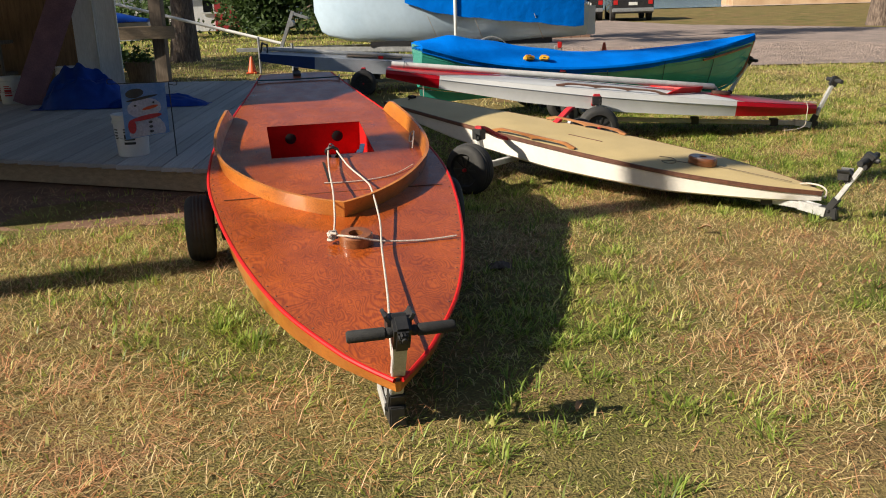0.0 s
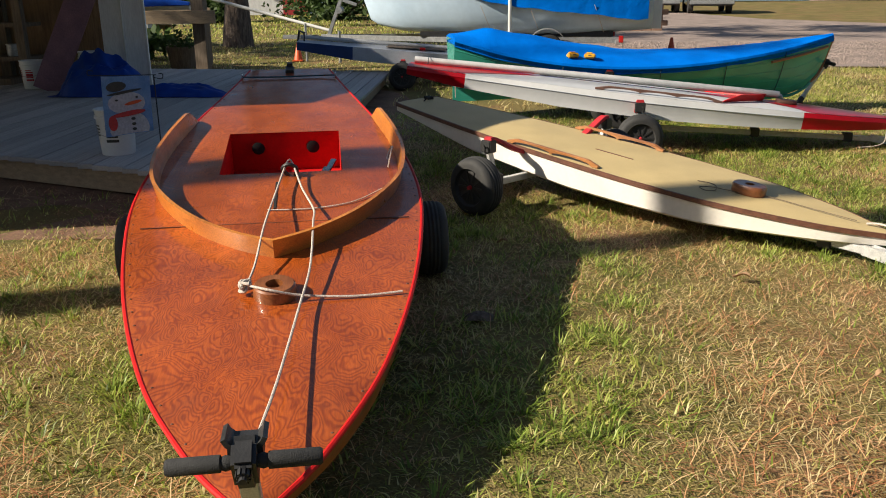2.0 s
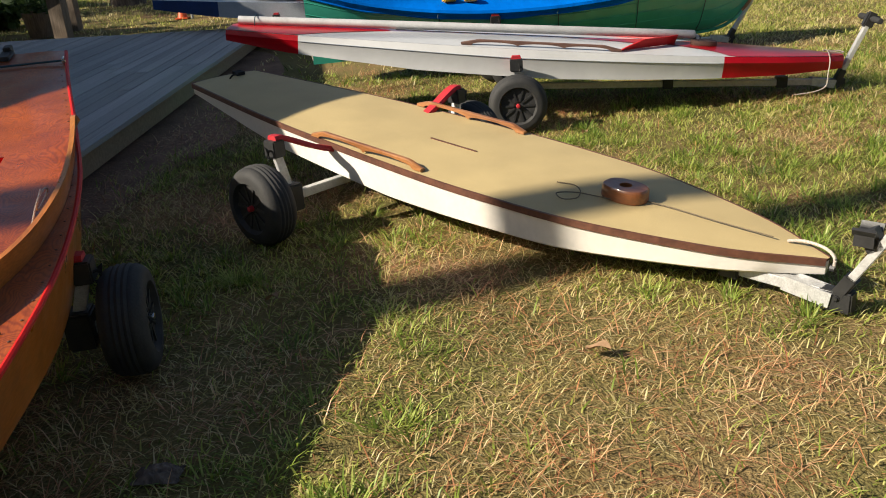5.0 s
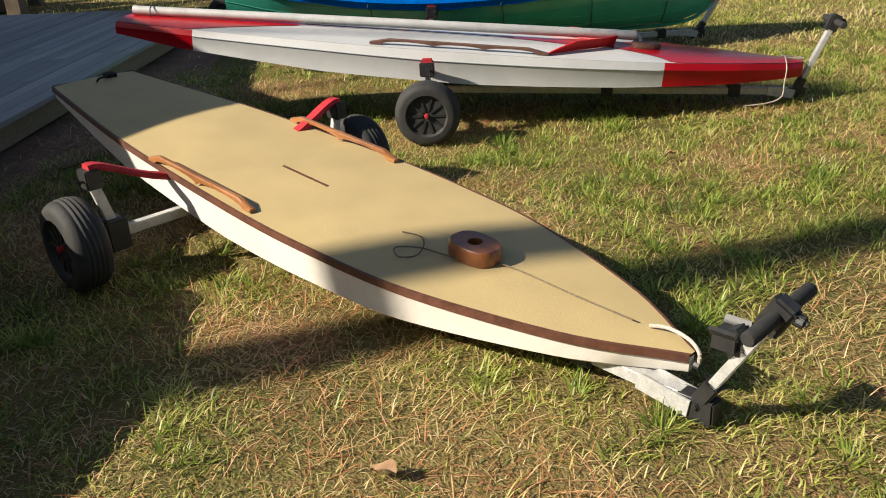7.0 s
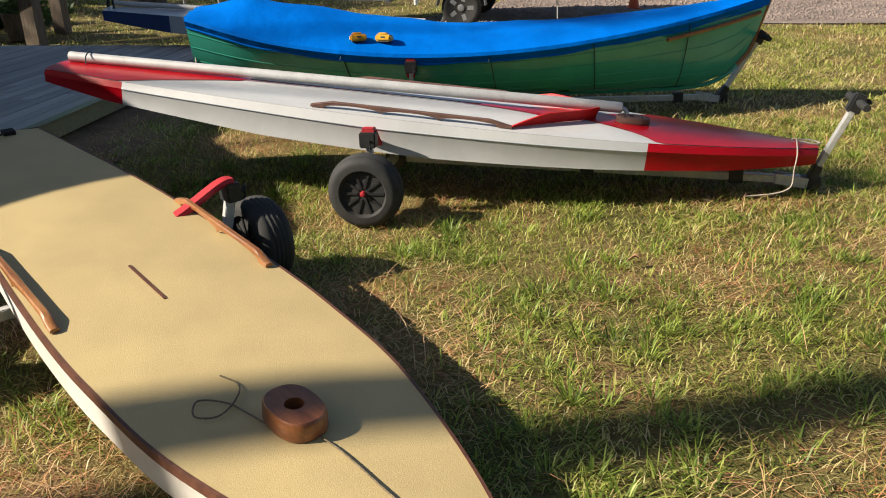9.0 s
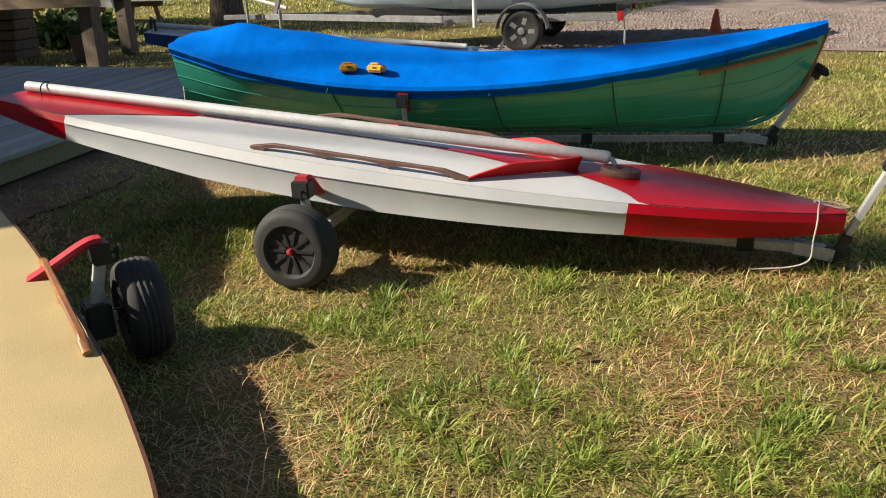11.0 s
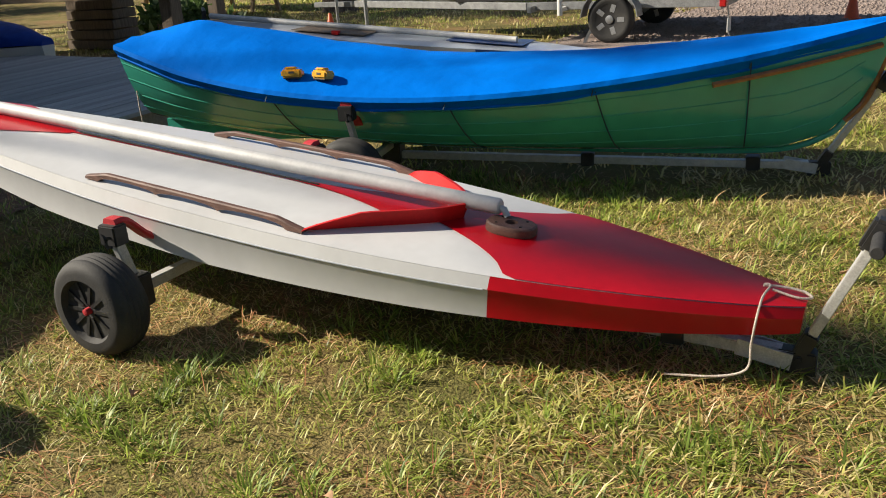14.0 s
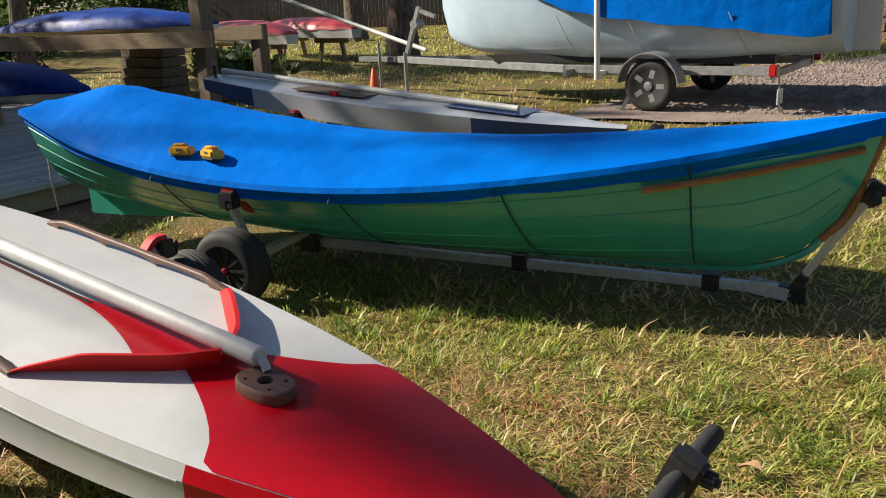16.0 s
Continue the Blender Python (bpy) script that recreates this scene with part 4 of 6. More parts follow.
def boat_c():
    b = root("red_and_white_sailboat", frame_of(C_BOW, C_U, 0.265, 0.108), "white sailing boat with red bow and stern", "boat")
    S, B = smooth_line([0, 0.15, 0.5, 0.95, 1.45, 2.0, 2.8, 3.6, 4.2, 4.68], [0.045, 0.12, 0.25, 0.365, 0.44, 0.47, 0.45, 0.365, 0.28, 0.18], 96)
    D = np.interp(S, [0, 0.5, 1.2, 2.2, 3.2, 4.2, 4.75], [0.09, 0.13, 0.165, 0.2, 0.19, 0.13, 0.07])
    knuckle = np.interp(S, [0, 1, 2.5, 4.75], [0.035, 0.045, 0.06, 0.03])
    y_f, y_a = 0.97, 4.1

    def part(lo, hi, mat, name):
        idx = [i for i in range(len(S)) if lo - 1e-6 <= S[i] <= hi + 1e-6]
        s = [S[i] for i in idx]
        if s[0] > lo + 1e-4 and lo > 0:
            s = [lo] + s
        if s[-1] < hi - 1e-4:
            s = s + [hi]
        bb, dd, kk = np.interp(s, S, B), np.interp(s, S, D), np.interp(s, S, knuckle)
        loft("hull_" + name, s, lambda i: [(-bb[i], -0.001), (-bb[i] - 0.016, -kk[i]), (-bb[i] - 0.012, -kk[i] - 0.006), (-bb[i] - 0.010, -dd[i]), (bb[i] + 0.010, -dd[i]), (bb[i] + 0.012, -kk[i] - 0.006), (bb[i] + 0.016, -kk[i]), (bb[i], -0.001)], mat, b, caps=True)
    part(0, y_f, "red_paint", "bow")
    part(y_f, y_a, "white_paint", "middle")
    part(y_a, S[-1], "red_paint", "stern")

    def lid(lo, hi, mat, name, cut=None, lift=0.0, inset=0.0):
        s = sorted(set([lo, hi] + [x for x in S if lo < x < hi]))
        bb = np.interp(s, S, B)
        V, F = [], []
        for y, x in zip(s, bb):
            x = x - inset if cut is None else min(x, cut(y))
            x = max(x, 0.002)
            xx = [-x, -x * 0.6, -x * 0.2, x * 0.2, x * 0.6, x]
            full = float(np.interp(y, S, B))
            V += [(q, y, lift + 0.03 * (1 - (q / max(full, 0.05)) ** 2) * full / 0.47) for q in xx]
        n = 6
        F = [(n * i + k, n * i + k + 1, n * i + n + 1 + k, n * i + n + k) for i in range(len(s) - 1) for k in range(5)]
        return mesh(name, V, F, mat, b, True)
    lid(0, S[-1], "white_paint", "deck")
    # red fore deck with a curved edge, red stern and a tapering red line
    lid(0.0, 1.62, "red_paint", "fore_deck", lambda y: (9 if y < 0.93 else max(0.004, 0.36 * (1 - ((y - 0.93) / 0.62) ** 0.62))), 0.004)
    lid(3.45, S[-1], "red_paint", "stern_deck", lambda y: 9 if y > 4.1 else max(0.03, 0.03 + 0.25 * ((y - 3.45) / 0.65)), 0.004)
    lid(1.30, 3.55, "red_paint", "centre_stripe", lambda y: max(0.003, min(0.008 + 0.24 * max(0, (2.15 - y) / 0.85) ** 2.2, (y - 1.28) * 0.9)), 0.0045)
    mesh("deck_slot", *box(-0.006, 0.006, 1.95, 3.4, 0.0338, 0.0375), "dark_hole", b)
    for sx in (-1, 1):
        mesh("rub_line", *tube([(sx * (B[i] + 0.017), S[i], -knuckle[i] - 0.002) for i in range(len(S)) if 0.98 < S[i] < 4.1], 0.003, 5), "grey_boat", b)
    # splash boards
    for sx in (-1, 1):
        P = curve([(sx * 0.0, 1.27, 0.03), (sx * 0.12, 1.36, 0.03), (sx * 0.27, 1.56, 0.022), (sx * 0.40, 1.74, 0.01)], 6)
        V = []
        n = len(P)
        for i, p in enumerate(P):
            d = (P[min(i + 1, n - 1)] - P[max(i - 1, 0)]).normalized()
            nr = Vector((d.y, -d.x, 0)) * sx
            h = 0.065 * min(1, 0.12 + (n - 1 - i) / 7)
            for off, z in ((0.008, 0), (0.03, h), (0.016, h), (-0.008, 0)):
                q = p + nr * off
                V.append((q.x, q.y, q.z + z))
        F = [(4 * i + k, 4 * i + (k + 1) % 4, 4 * i + 4 + (k + 1) % 4, 4 * i + 4 + k) for i in range(n - 1) for k in range(4)] + [(0, 1, 2, 3), tuple(4 * n - 4 + k for k in range(4))]
        mesh("splash_board", V, F, "red_trim", b, True)
        grab_rail(b, sx * 0.408, sx * 0.40, 1.72, 2.88, "old_wood", 0.04, 3).location.z = 0.006
    oval_block(b, -0.02, 1.05, 0.064, 0.098, 0.036, "old_wood").location.z = 0.028
    for o in b.children:
        if o.name.startswith("mast_hole") or o.name.startswith("fixing_hole"):
            o.location.z += 0.026
    mesh("stern_eyes", *join([tube(curve([(0.1, 4.35, 0.0), (0.1, 4.35, 0.03), (0.1, 4.39, 0.03), (0.1, 4.39, 0)], 4), 0.004, 6)]), "chrome", b)


boat_c()
MC = frame_of(C_BOW, C_U, 0.265, 0.108)
spar = tagged(mesh("mast", *join([tube([(0.022, 1.115, 0.098), (0.022, 1.12, 0.098), (0.022, 1.13, 0.098), (0.04, 4.64, 0.048)], [0.024, 0.03, 0.032, 0.032], 20), tube([(0.018, 1.085, 0.066), (0.02, 1.10, 0.09), (0.022, 1.15, 0.098)], 0.014, 10)]), "mast", None, True), "dull aluminium mast laid along the red and white deck", "mast")
spar.matrix_world = MC
band = tagged(mesh("mast_lashing", *join([tube(curve([(-0.015, 4.5, 0.0), (-0.012, 4.5, 0.07), (0.04, 4.5, 0.09), (0.085, 4.5, 0.06), (0.07, 4.4, 0.0)], 4), 0.004, 6)]), "dark_line"), "dark cord lashing round the mast", "rope")
band.matrix_world = MC
rope("bow_rope", [(0.03, 0.14, 0.02), (0.0, 0.12, 0.03), (-0.08, 0.13, 0.018), (-0.138, 0.13, -0.03), (-0.148, 0.13, -0.12), (-0.15, 0.13, -0.215), (-0.17, 0.22, -0.26), (-0.2, 0.38, -0.285)], 0.0042, "rope", "white bow rope hanging over the red bow to the grass", MC)
rope("bow_loop", [(0.0, 0.14, 0.026), (0.025, 0.09, 0.024), (0.022, 0.02, 0.026), (0.0, -0.012, 0.02), (-0.02, 0.03, 0.018), (-0.012, 0.11, 0.024)], 0.0045, "rope", "white rope loop round the red bow", MC)
trolley((4.06, 9.34), C_U, 2.43, 0.78, 0.44, (-0.2, 0.52), "red", "boat trolley under the red and white boat", head=0.35, cup=False, arm_in=0.3)

# ---- boat D: green hull under a blue cover ----
D_BOW, D_U = (4.28, 11.82), (-0.982, -0.187)


def boat_d():
    b = root("covered_green_boat", frame_of(D_BOW, D_U), "sea green lapstrake boat under a blue cover", "boat")
    S, B = smooth_line([0, 0.2, 0.6, 1.2, 1.9, 2.6, 3.3, 4.0, 4.62], [0.015, 0.13, 0.31, 0.50, 0.635, 0.68, 0.655, 0.56, 0.40], 60)
    _, Z = smooth_line([0, 0.6, 1.2, 1.9, 2.6, 3.3, 4.0, 4.62], [0.875, 0.775, 0.695, 0.63, 0.61, 0.645, 0.75, 0.92], 60)
    K = np.interp(S, [0, 0.12, 0.3, 0.55, 1.2, 2.5, 3.6, 4.3, 4.62], [0.76, 0.46, 0.26, 0.175, 0.17, 0.20, 0.27, 0.34, 0.40])

    def sec(i):
        out = []
        n = 15
        for k in range(2 * n + 1):
            t = (k - n) / n
            a = abs(t)
            full = 0.55 + 0.45 * min(1, S[i] / 2)
            x = B[i] * (a ** (0.6 + 0.35 * (1 - full)) if a else 0)
            z = K[i] + (Z[i] - K[i]) * a ** 1.5
            x += 0.008 * (((a * 5) % 1.0) > 0.8) * (a < 0.99)
            out.append((math.copysign(x, t), z))
        return out
    o = loft("hull", S, sec, "green_paint", b)
    # edges of the overlapping strakes
    for a in (0.34, 0.52, 0.70, 0.86):
        for sx in (-1, 1):
            pts = []
            for i in range(2, len(S)):
                full = 0.55 + 0.45 * min(1, S[i] / 2)
                pts.append((sx * (B[i] * a ** (0.6 + 0.35 * (1 - full)) + 0.001), S[i], K[i] + (Z[i] - K[i]) * a ** 1.5))
            mesh("strake_edge", *tube(pts, 0.003, 5), "green_paint", b, True)
    # cover with drooping skirt
    C = np.interp(S, [0, 0.5, 1.5, 2.6, 3.6, 4.2, 4.62], [0.01, 0.03, 0.085, 0.15, 0.24, 0.22, 0.03])
    V, F, m = [], [], 17
    for i in range(len(S)):
        for k in range(m + 4):
            if k < 2 or k >= m + 2:
                sx = -1 if k < 2 else 1
                low = k in (0, m + 3)
                drop = (0.062 + 0.016 * noise.noise((S[i] * 3, sx, 0))) if low else 0.014
                V.append((sx * (B[i] + 0.022 + (0.002 if low else 0)) - sx * 0.042 * low * min(1.0, S[i] / 0.4), S[i], Z[i] - drop))
            else:
                t = (k - 2) / (m - 1) * 2 - 1
                fold = max(0.0, 1 - S[i] / 1.5) + max(0.0, (S[i] - 3.7) / 0.9)
                wr = 0.010 * noise.noise((S[i] * 2.2, t * 2, 4)) + 0.008 * noise.noise((S[i] * 5, t * 4, 8)) + 0.03 * fold * noise.noise((S[i] * 0.9, t * 7 + S[i], 3))
                V.append((t * (B[i] + 0.012), S[i], Z[i] + 0.012 + C[i] * (1 - abs(t) ** 1.6) + wr * (1 - t * t)))
    n = m + 4
    F = [(n * i + k, n * i + k + 1, n * i + n + k + 1, n * i + n + k) for i in range(len(S) - 1) for k in range(n - 1)]
    F += [tuple(range(n)), tuple((len(S) - 1) * n + k for k in range(n))]
    mesh("cover", V, F, "tarp", b, True)
    # hem rope along the skirt, tie lines and stem
    for sx in (-1, 1):
        mesh("cover_hem", *tube([(sx * (B[i] + 0.024 - 0.042 * min(1.0, S[i] / 0.4)), S[i], Z[i] - 0.062 - 0.016 * noise.noise((S[i] * 3, sx, 0))) for i in range(1, len(S))], 0.009, 6), "tarp", b, True)
        ties = []
        for s in (0.75, 1.55, 2.35, 3.45):
            bb, zz, kk = float(np.interp(s, S, B)), float(np.interp(s, S, Z)), float(np.interp(s, S, K))
            ds = 0.12 if s > 1 else 0.0
            pts = []
            for j in range(8):
                a = 0.86 * (1 - j / 7) ** 0.8 + 0.12
                s2 = s - ds * (1 - a)
                b2, z2, k2 = float(np.interp(s2, S, B)), float(np.interp(s2, S, Z)), float(np.interp(s2, S, K))
                pts.append((sx * (b2 * a ** (0.6 + 0.158 * (1 - min(1, s2 / 2))) + 0.014), s2, k2 + (z2 - k2) * a ** 1.5))
            mesh("tie_cord", *tube([(sx * (bb + 0.02), s + 0.01, zz - 0.06)] + pts, 0.004, 5), "dark_line", b)
        idx = [i for i in range(len(S)) if 0.02 < S[i] < 0.95]
        mesh("gunwale", *tube([(sx * (B[i] + 0.006 - 0.012), S[i], Z[i] - 0.11) for i in idx], 0.017, 6), "rail_wood", b)
    stem = [(0, -0.012, 0.85), (0, 0.05, 0.66), (0, 0.12, 0.45), (0, 0.22, 0.33)]
    mesh("keel", *tube(curve([(0, 0.22, 0.33), (0, 0.30, 0.25), (0, 0.55, 0.165), (0, 1.2, 0.155), (0, 2.5, 0.185), (0, 3.6, 0.25)], 6), 0.018, 8), "green_paint", b, True)
    mesh("stem", *tube(curve(stem, 6), 0.02, 8), "rail_wood", b, True)
    sk = [(x, y, z) for x in (-0.012, 0.012) for y, z in ((3.5, 0.23), (4.6, 0.37), (4.6, 0.2), (4.35, 0.2))]
    mesh("skeg", sk, [(0, 1, 2, 3), (7, 6, 5, 4), (0, 4, 5, 1), (1, 5, 6, 2), (2, 6, 7, 3), (3, 7, 4, 0)], "green_paint", b)
    mesh("stern_cord", *tube([(-0.28, 4.6, 0.8), (-0.285, 4.605, 0.5), (-0.28, 4.6, 0.28)], 0.005, 5), "rope", b)


boat_d()
trolley((3.98, 11.80), D_U, 2.64, 0.76, 0.53, (-0.3, 0.55), "red", "boat trolley under the green covered boat", head=0.62, cup=False, arm_in=0.22, arm_lean=0.13, joint=0.02, hub_back=0.11)


def battery(x, y, z, rz):
    b = root("tool_battery", pose(x, y, z, -9, 0, rz), "yellow and black power-tool battery on the blue cover", "battery", "batteries on the cover")
    mesh("base", *join([box(-0.05, 0.05, -0.035, 0.035, 0, 0.008)]), "ink", b, bevel=0.003)
    mesh("shell", *join([box(-0.062, 0.062, -0.04, 0.04, 0.008, 0.055), box(-0.045, 0.03, -0.03, 0.03, 0.055, 0.07)]), "yellow", b, bevel=0.01)
    mesh("label_panel", *box(-0.012, 0.02, -0.0425, -0.04, 0.03, 0.042), "ink", b)
    return b


battery(1.12, 10.665, 0.716, 20)
battery(1.31, 10.70, 0.706, -12)


# ---- boat E: navy and grey boat behind ----
def boat_e():
    bow, u = (2.0, 14.5), (-0.9995, -0.02)
    b = root("grey_and_navy_sailboat", frame_of(bow, u, 0.30, 0.075), "grey sailing boat with navy stern on a trolley", "boat")
    S, B = smooth_line([0, 0.3, 1.0, 2.0, 3.0, 4.1, 4.9], [0.02, 0.14, 0.34, 0.46, 0.46, 0.34, 0.2], 48)
    D = np.interp(S, [0, 1, 2.5, 4, 4.9], [0.08, 0.16, 0.22, 0.2, 0.12])
    for lo, hi, mat, nm in ((0, 1.3, "navy", "hull_bow"), (1.3, 4.0, "grey_boat", "hull_middle"), (4.0, 4.9, "navy", "hull_stern")):
        s = np.linspace(lo, hi, 18)
        bb, dd = np.interp(s, S, B), np.interp(s, S, D)
        loft(nm, s, lambda i: [(-bb[i], 0), (-bb[i] * 0.92, -dd[i]), (bb[i] * 0.92, -dd[i]), (bb[i], 0)], mat, b)
    V = []
    for s, x in zip(S, B):
        V += [(-x, s, 0.001), (0, s, 0.03), (x, s, 0.001)]
    mesh("deck", V, [(3 * i + k, 3 * i + k + 1, 3 * i + 4 + k, 3 * i + 3 + k) for i in range(len(S) - 1) for k in range(2)], "grey_boat", b, True)
    mesh("cockpit_panel", *join([box(-0.28, 0.28, 2.6, 3.5, 0.03, 0.037)]), "post_wood", b)
    mesh("blue_panel", *join([box(-0.2, 0.2, 0.9, 1.7, 0.031, 0.037)]), "navy", b)
    mesh("mast", *tube([(-0.06, 1.0, 0.065), (0.1, 4.9, 0.06)], 0.032, 14), "mast", b, True)
    mesh("fittings", *join([tube([(-0.1, 4.8, 0.0), (-0.12, 4.8, 0.14), (-0.02, 4.9, 0.16), (0, 4.93, -0.1)], 0.02, 6)]), "black", b)
    mesh("red_tag", *box(-0.3, -0.25, 2.9, 2.98, 0.02, 0.06), "red_trim", b)
    trolley(bow, u, 3.2, 0.72, 0.36, (-0.2, 0.3), "red", "boat trolley under the grey and navy boat", cup=False, arm_in=0.25)


boat_e()


# ---- boat on road trailer ----
def trailer_boat():
    b = root("cabin_sailboat", pose(-2.55, 18.5, 0, 0, 0, -91.5), "pale blue sailing yacht with blue cover on a road trailer", "boat")
    S, B = smooth_line([0, 0.3, 1.0, 2.2, 3.6, 5.0, 5.6], [0.02, 0.22, 0.55, 0.86, 0.95, 0.88, 0.8], 40)
    Z = np.interp(S, [0, 5.6], [1.55, 1.22])
    K = np.interp(S, [0, 0.06, 0.2, 0.8, 2, 4, 5.6], [1.2, 0.92, 0.74, 0.60, 0.52, 0.52, 0.62])

    def sec(i):
        out = []
        for k in range(17):
            t = (k - 8) / 8
            a = abs(t)
            out.append((math.copysign(B[i] * a ** 0.42, t), K[i] + (Z[i] - K[i]) * a ** 2.3))
        return out
    loft("hull", S, sec, "pale_blue", b)
    V = []
    for s, x, z in zip(S, B, Z):
        V += [(-x, s, z), (-x - 0.015, s, z + 0.02), (-x, s, z + 0.06), (0, s, z + 0.12), (x, s, z + 0.06), (x + 0.015, s, z + 0.02), (x, s, z)]
    mesh("deck", V, [(7 * i + k, 7 * i + k + 1, 7 * i + 8 + k, 7 * i + 7 + k) for i in range(len(S) - 1) for k in range(6)], "gel_white", b, True)
    V, n = [], 13
    SS = np.linspace(1.95, 5.5, 40)
    for s in SS:
        x, z = float(np.interp(s, S, B)) + 0.03, float(np.interp(s, S, Z))
        low = np.interp(s, [1.95, 2.4, 3.2, 4.2, 5.3, 5.5], [1.36, 1.2, 1.05, 0.95, 0.82, 0.84]) + 0.03 * noise.noise((s * 2.5, 0, 2))
        for k in range(n):
            t = k / (n - 1) * 2 - 1
            edge = k in (0, n - 1)
            t2 = math.copysign(1, t) if k in (1, n - 2) else t
            zz = low if edge else z + 0.1 + 0.55 * (1 - abs(t2) ** 1.5) * min(1, (s - 1.9) / 1.2)
            V.append(((t2 * (x + (0.02 * noise.noise((s * 5, t2, 1)) if edge else 0))), s, zz))
    F = [(n * i + k, n * i + k + 1, n * i + n + k + 1, n * i + n + k) for i in range(len(SS) - 1) for k in range(n - 1)] + [tuple((len(SS) - 1) * n + k for k in range(n))]
    mesh("cover", V, F, "tarp", b, True)
    for s in (2.4, 3.3, 4.5):
        mesh("cover_cord", *tube([(0.97, s, 1.1), (0.9, s + 0.1, 0.85), (0.75, s + 0.2, 0.6)], 0.006, 5), "rope", b)
    mesh("rudder_plate", *box(-0.02, 0.02, 5.6, 5.85, 0.62, 1.2), "gel_white", b)
    mesh("outboard_cover", *join([box(-0.45, -0.1, 5.58, 5.75, 0.9, 1.5)]), "black", b, bevel=0.03)
    t = root("road_trailer", pose(-2.55, 18.5, 0, 0, 0, -91.5), "galvanised boat trailer with road wheels and mudguard", "trailer")
    parts = [bar((sx * 0.75, 2.4, 0.45), (sx * 0.75, 5.0, 0.45), 0.06, 0.1) for sx in (-1, 1)] + [bar((sx * 0.75, 2.4, 0.45), (0, -0.9, 0.48), 0.06, 0.1) for sx in (-1, 1)]
    parts += [bar((-0.95, s, 0.42), (0.95, s, 0.42), 0.06, 0.08) for s in (2.5, 3.65, 4.95)] + [bar((0, -0.95, 0.48), (0, -1.7, 0.48), 0.07, 0.08)]
    mesh("chassis", *join(parts), "galv", t, bevel=0.006)
    mesh("winch_post", *join([bar((0, -0.75, 0.5), (0, -0.45, 1.25), 0.07), bar((0, -0.45, 1.2), (0, -0.15, 1.1), 0.06), tube([(-0.1, -0.5, 1.0), (0.1, -0.5, 1.0)], 0.07, 12)]), "galv", t, bevel=0.005)
    mesh("jockey_wheel", *join([tube([(0.1, -1.2, 0.0), (0.1, -1.2, 0.75)], 0.025, 10)]), "galv", t)
    mesh("bunk", *join([bar((sx * 0.5, 1.2, 0.56), (sx * 0.5, 4.9, 0.56), 0.09, 0.1) for sx in (-1, 1)] + [box(-0.1, 0.1, 1.4, 1.5, 0.45, 0.55)]), "black", t)
    for sx in (-1, 1):
        w = new("wheel")
        w.parent = t
        w.matrix_local = pose(sx * 1.02, 3.65, 0.30)
        prof = [(-0.07, 0.19)] + [(-0.085 * math.cos(math.pi * k / 14), 0.22 + 0.08 * math.sin(math.pi * k / 14) ** 0.5) for k in range(15)] + [(0.07, 0.19)]
        mesh("tyre", *lathe(prof, 32), "tyre", w, True)
        rim = [lathe([(-0.05, 0.06), (-0.06, 0.18), (-0.07, 0.2), (0.07, 0.2), (0.06, 0.18), (0.05, 0.06), (0.08, 0.05), (0.085, 0.03)], 24)]
        rim += [bar((e * 0.062, 0.05 * math.cos(2 * math.pi * k / 5), 0.05 * math.sin(2 * math.pi * k / 5)), (e * 0.068, 0.19 * math.cos(2 * math.pi * k / 5), 0.19 * math.sin(2 * math.pi * k / 5)), 0.06, 0.012, up=(1, 0, 0)) for k in range(5) for e in (-1, 1)]
        mesh("rim", *join(rim), "galv", w, True)
        V = []
        for k in range(15):
            a = math.pi * (0.02 + 0.96 * k / 14)
            for r in (0.36, 0.372):
                V += [(sx * 1.02 - 0.12, 3.65 + r * math.cos(a), 0.31 + r * math.sin(a)), (sx * 1.02 + 0.12, 3.65 + r * math.cos(a), 0.31 + r * math.sin(a))]
        F = []
        for k in range(14):
            a = 4 * k
            F += [(a, a + 1, a + 5, a + 4), (a + 2, a + 6, a + 7, a + 3), (a, a + 4, a + 6, a + 2), (a + 1, a + 3, a + 7, a + 5)]
        mesh("mudguard", V, F, "galv", t, True)
        mesh("tail_lamp", *box(sx * 0.95 - 0.07, sx * 0.95 + 0.07, 4.97, 5.05, 0.42, 0.54), "lamp_red", t, bevel=0.01)
    mesh("guide_post", *join([tube([(0.98, 2.95, 0.35), (0.98, 2.95, 1.9)], 0.035, 12), bar((0.75, 2.95, 0.42), (0.98, 2.95, 0.42), 0.05)]), "gel_white", t, True)
    mesh("number_plate", *box(0.78, 0.98, 5.06, 5.07, 0.12, 0.28), "gel_white", t)
    mesh("plate_hanger", *tube([(0.9, 5.05, 0.42), (0.9, 5.06, 0.28), (0.9, 5.07, 0.1), (0.88, 5.12, 0.0)], 0.008, 6), "galv", t)
    mesh("stand_leg", *bar((1.05, 3.3, 0.0), (1.0, 3.5, 0.4), 0.04), "galv", t)


trailer_boat()


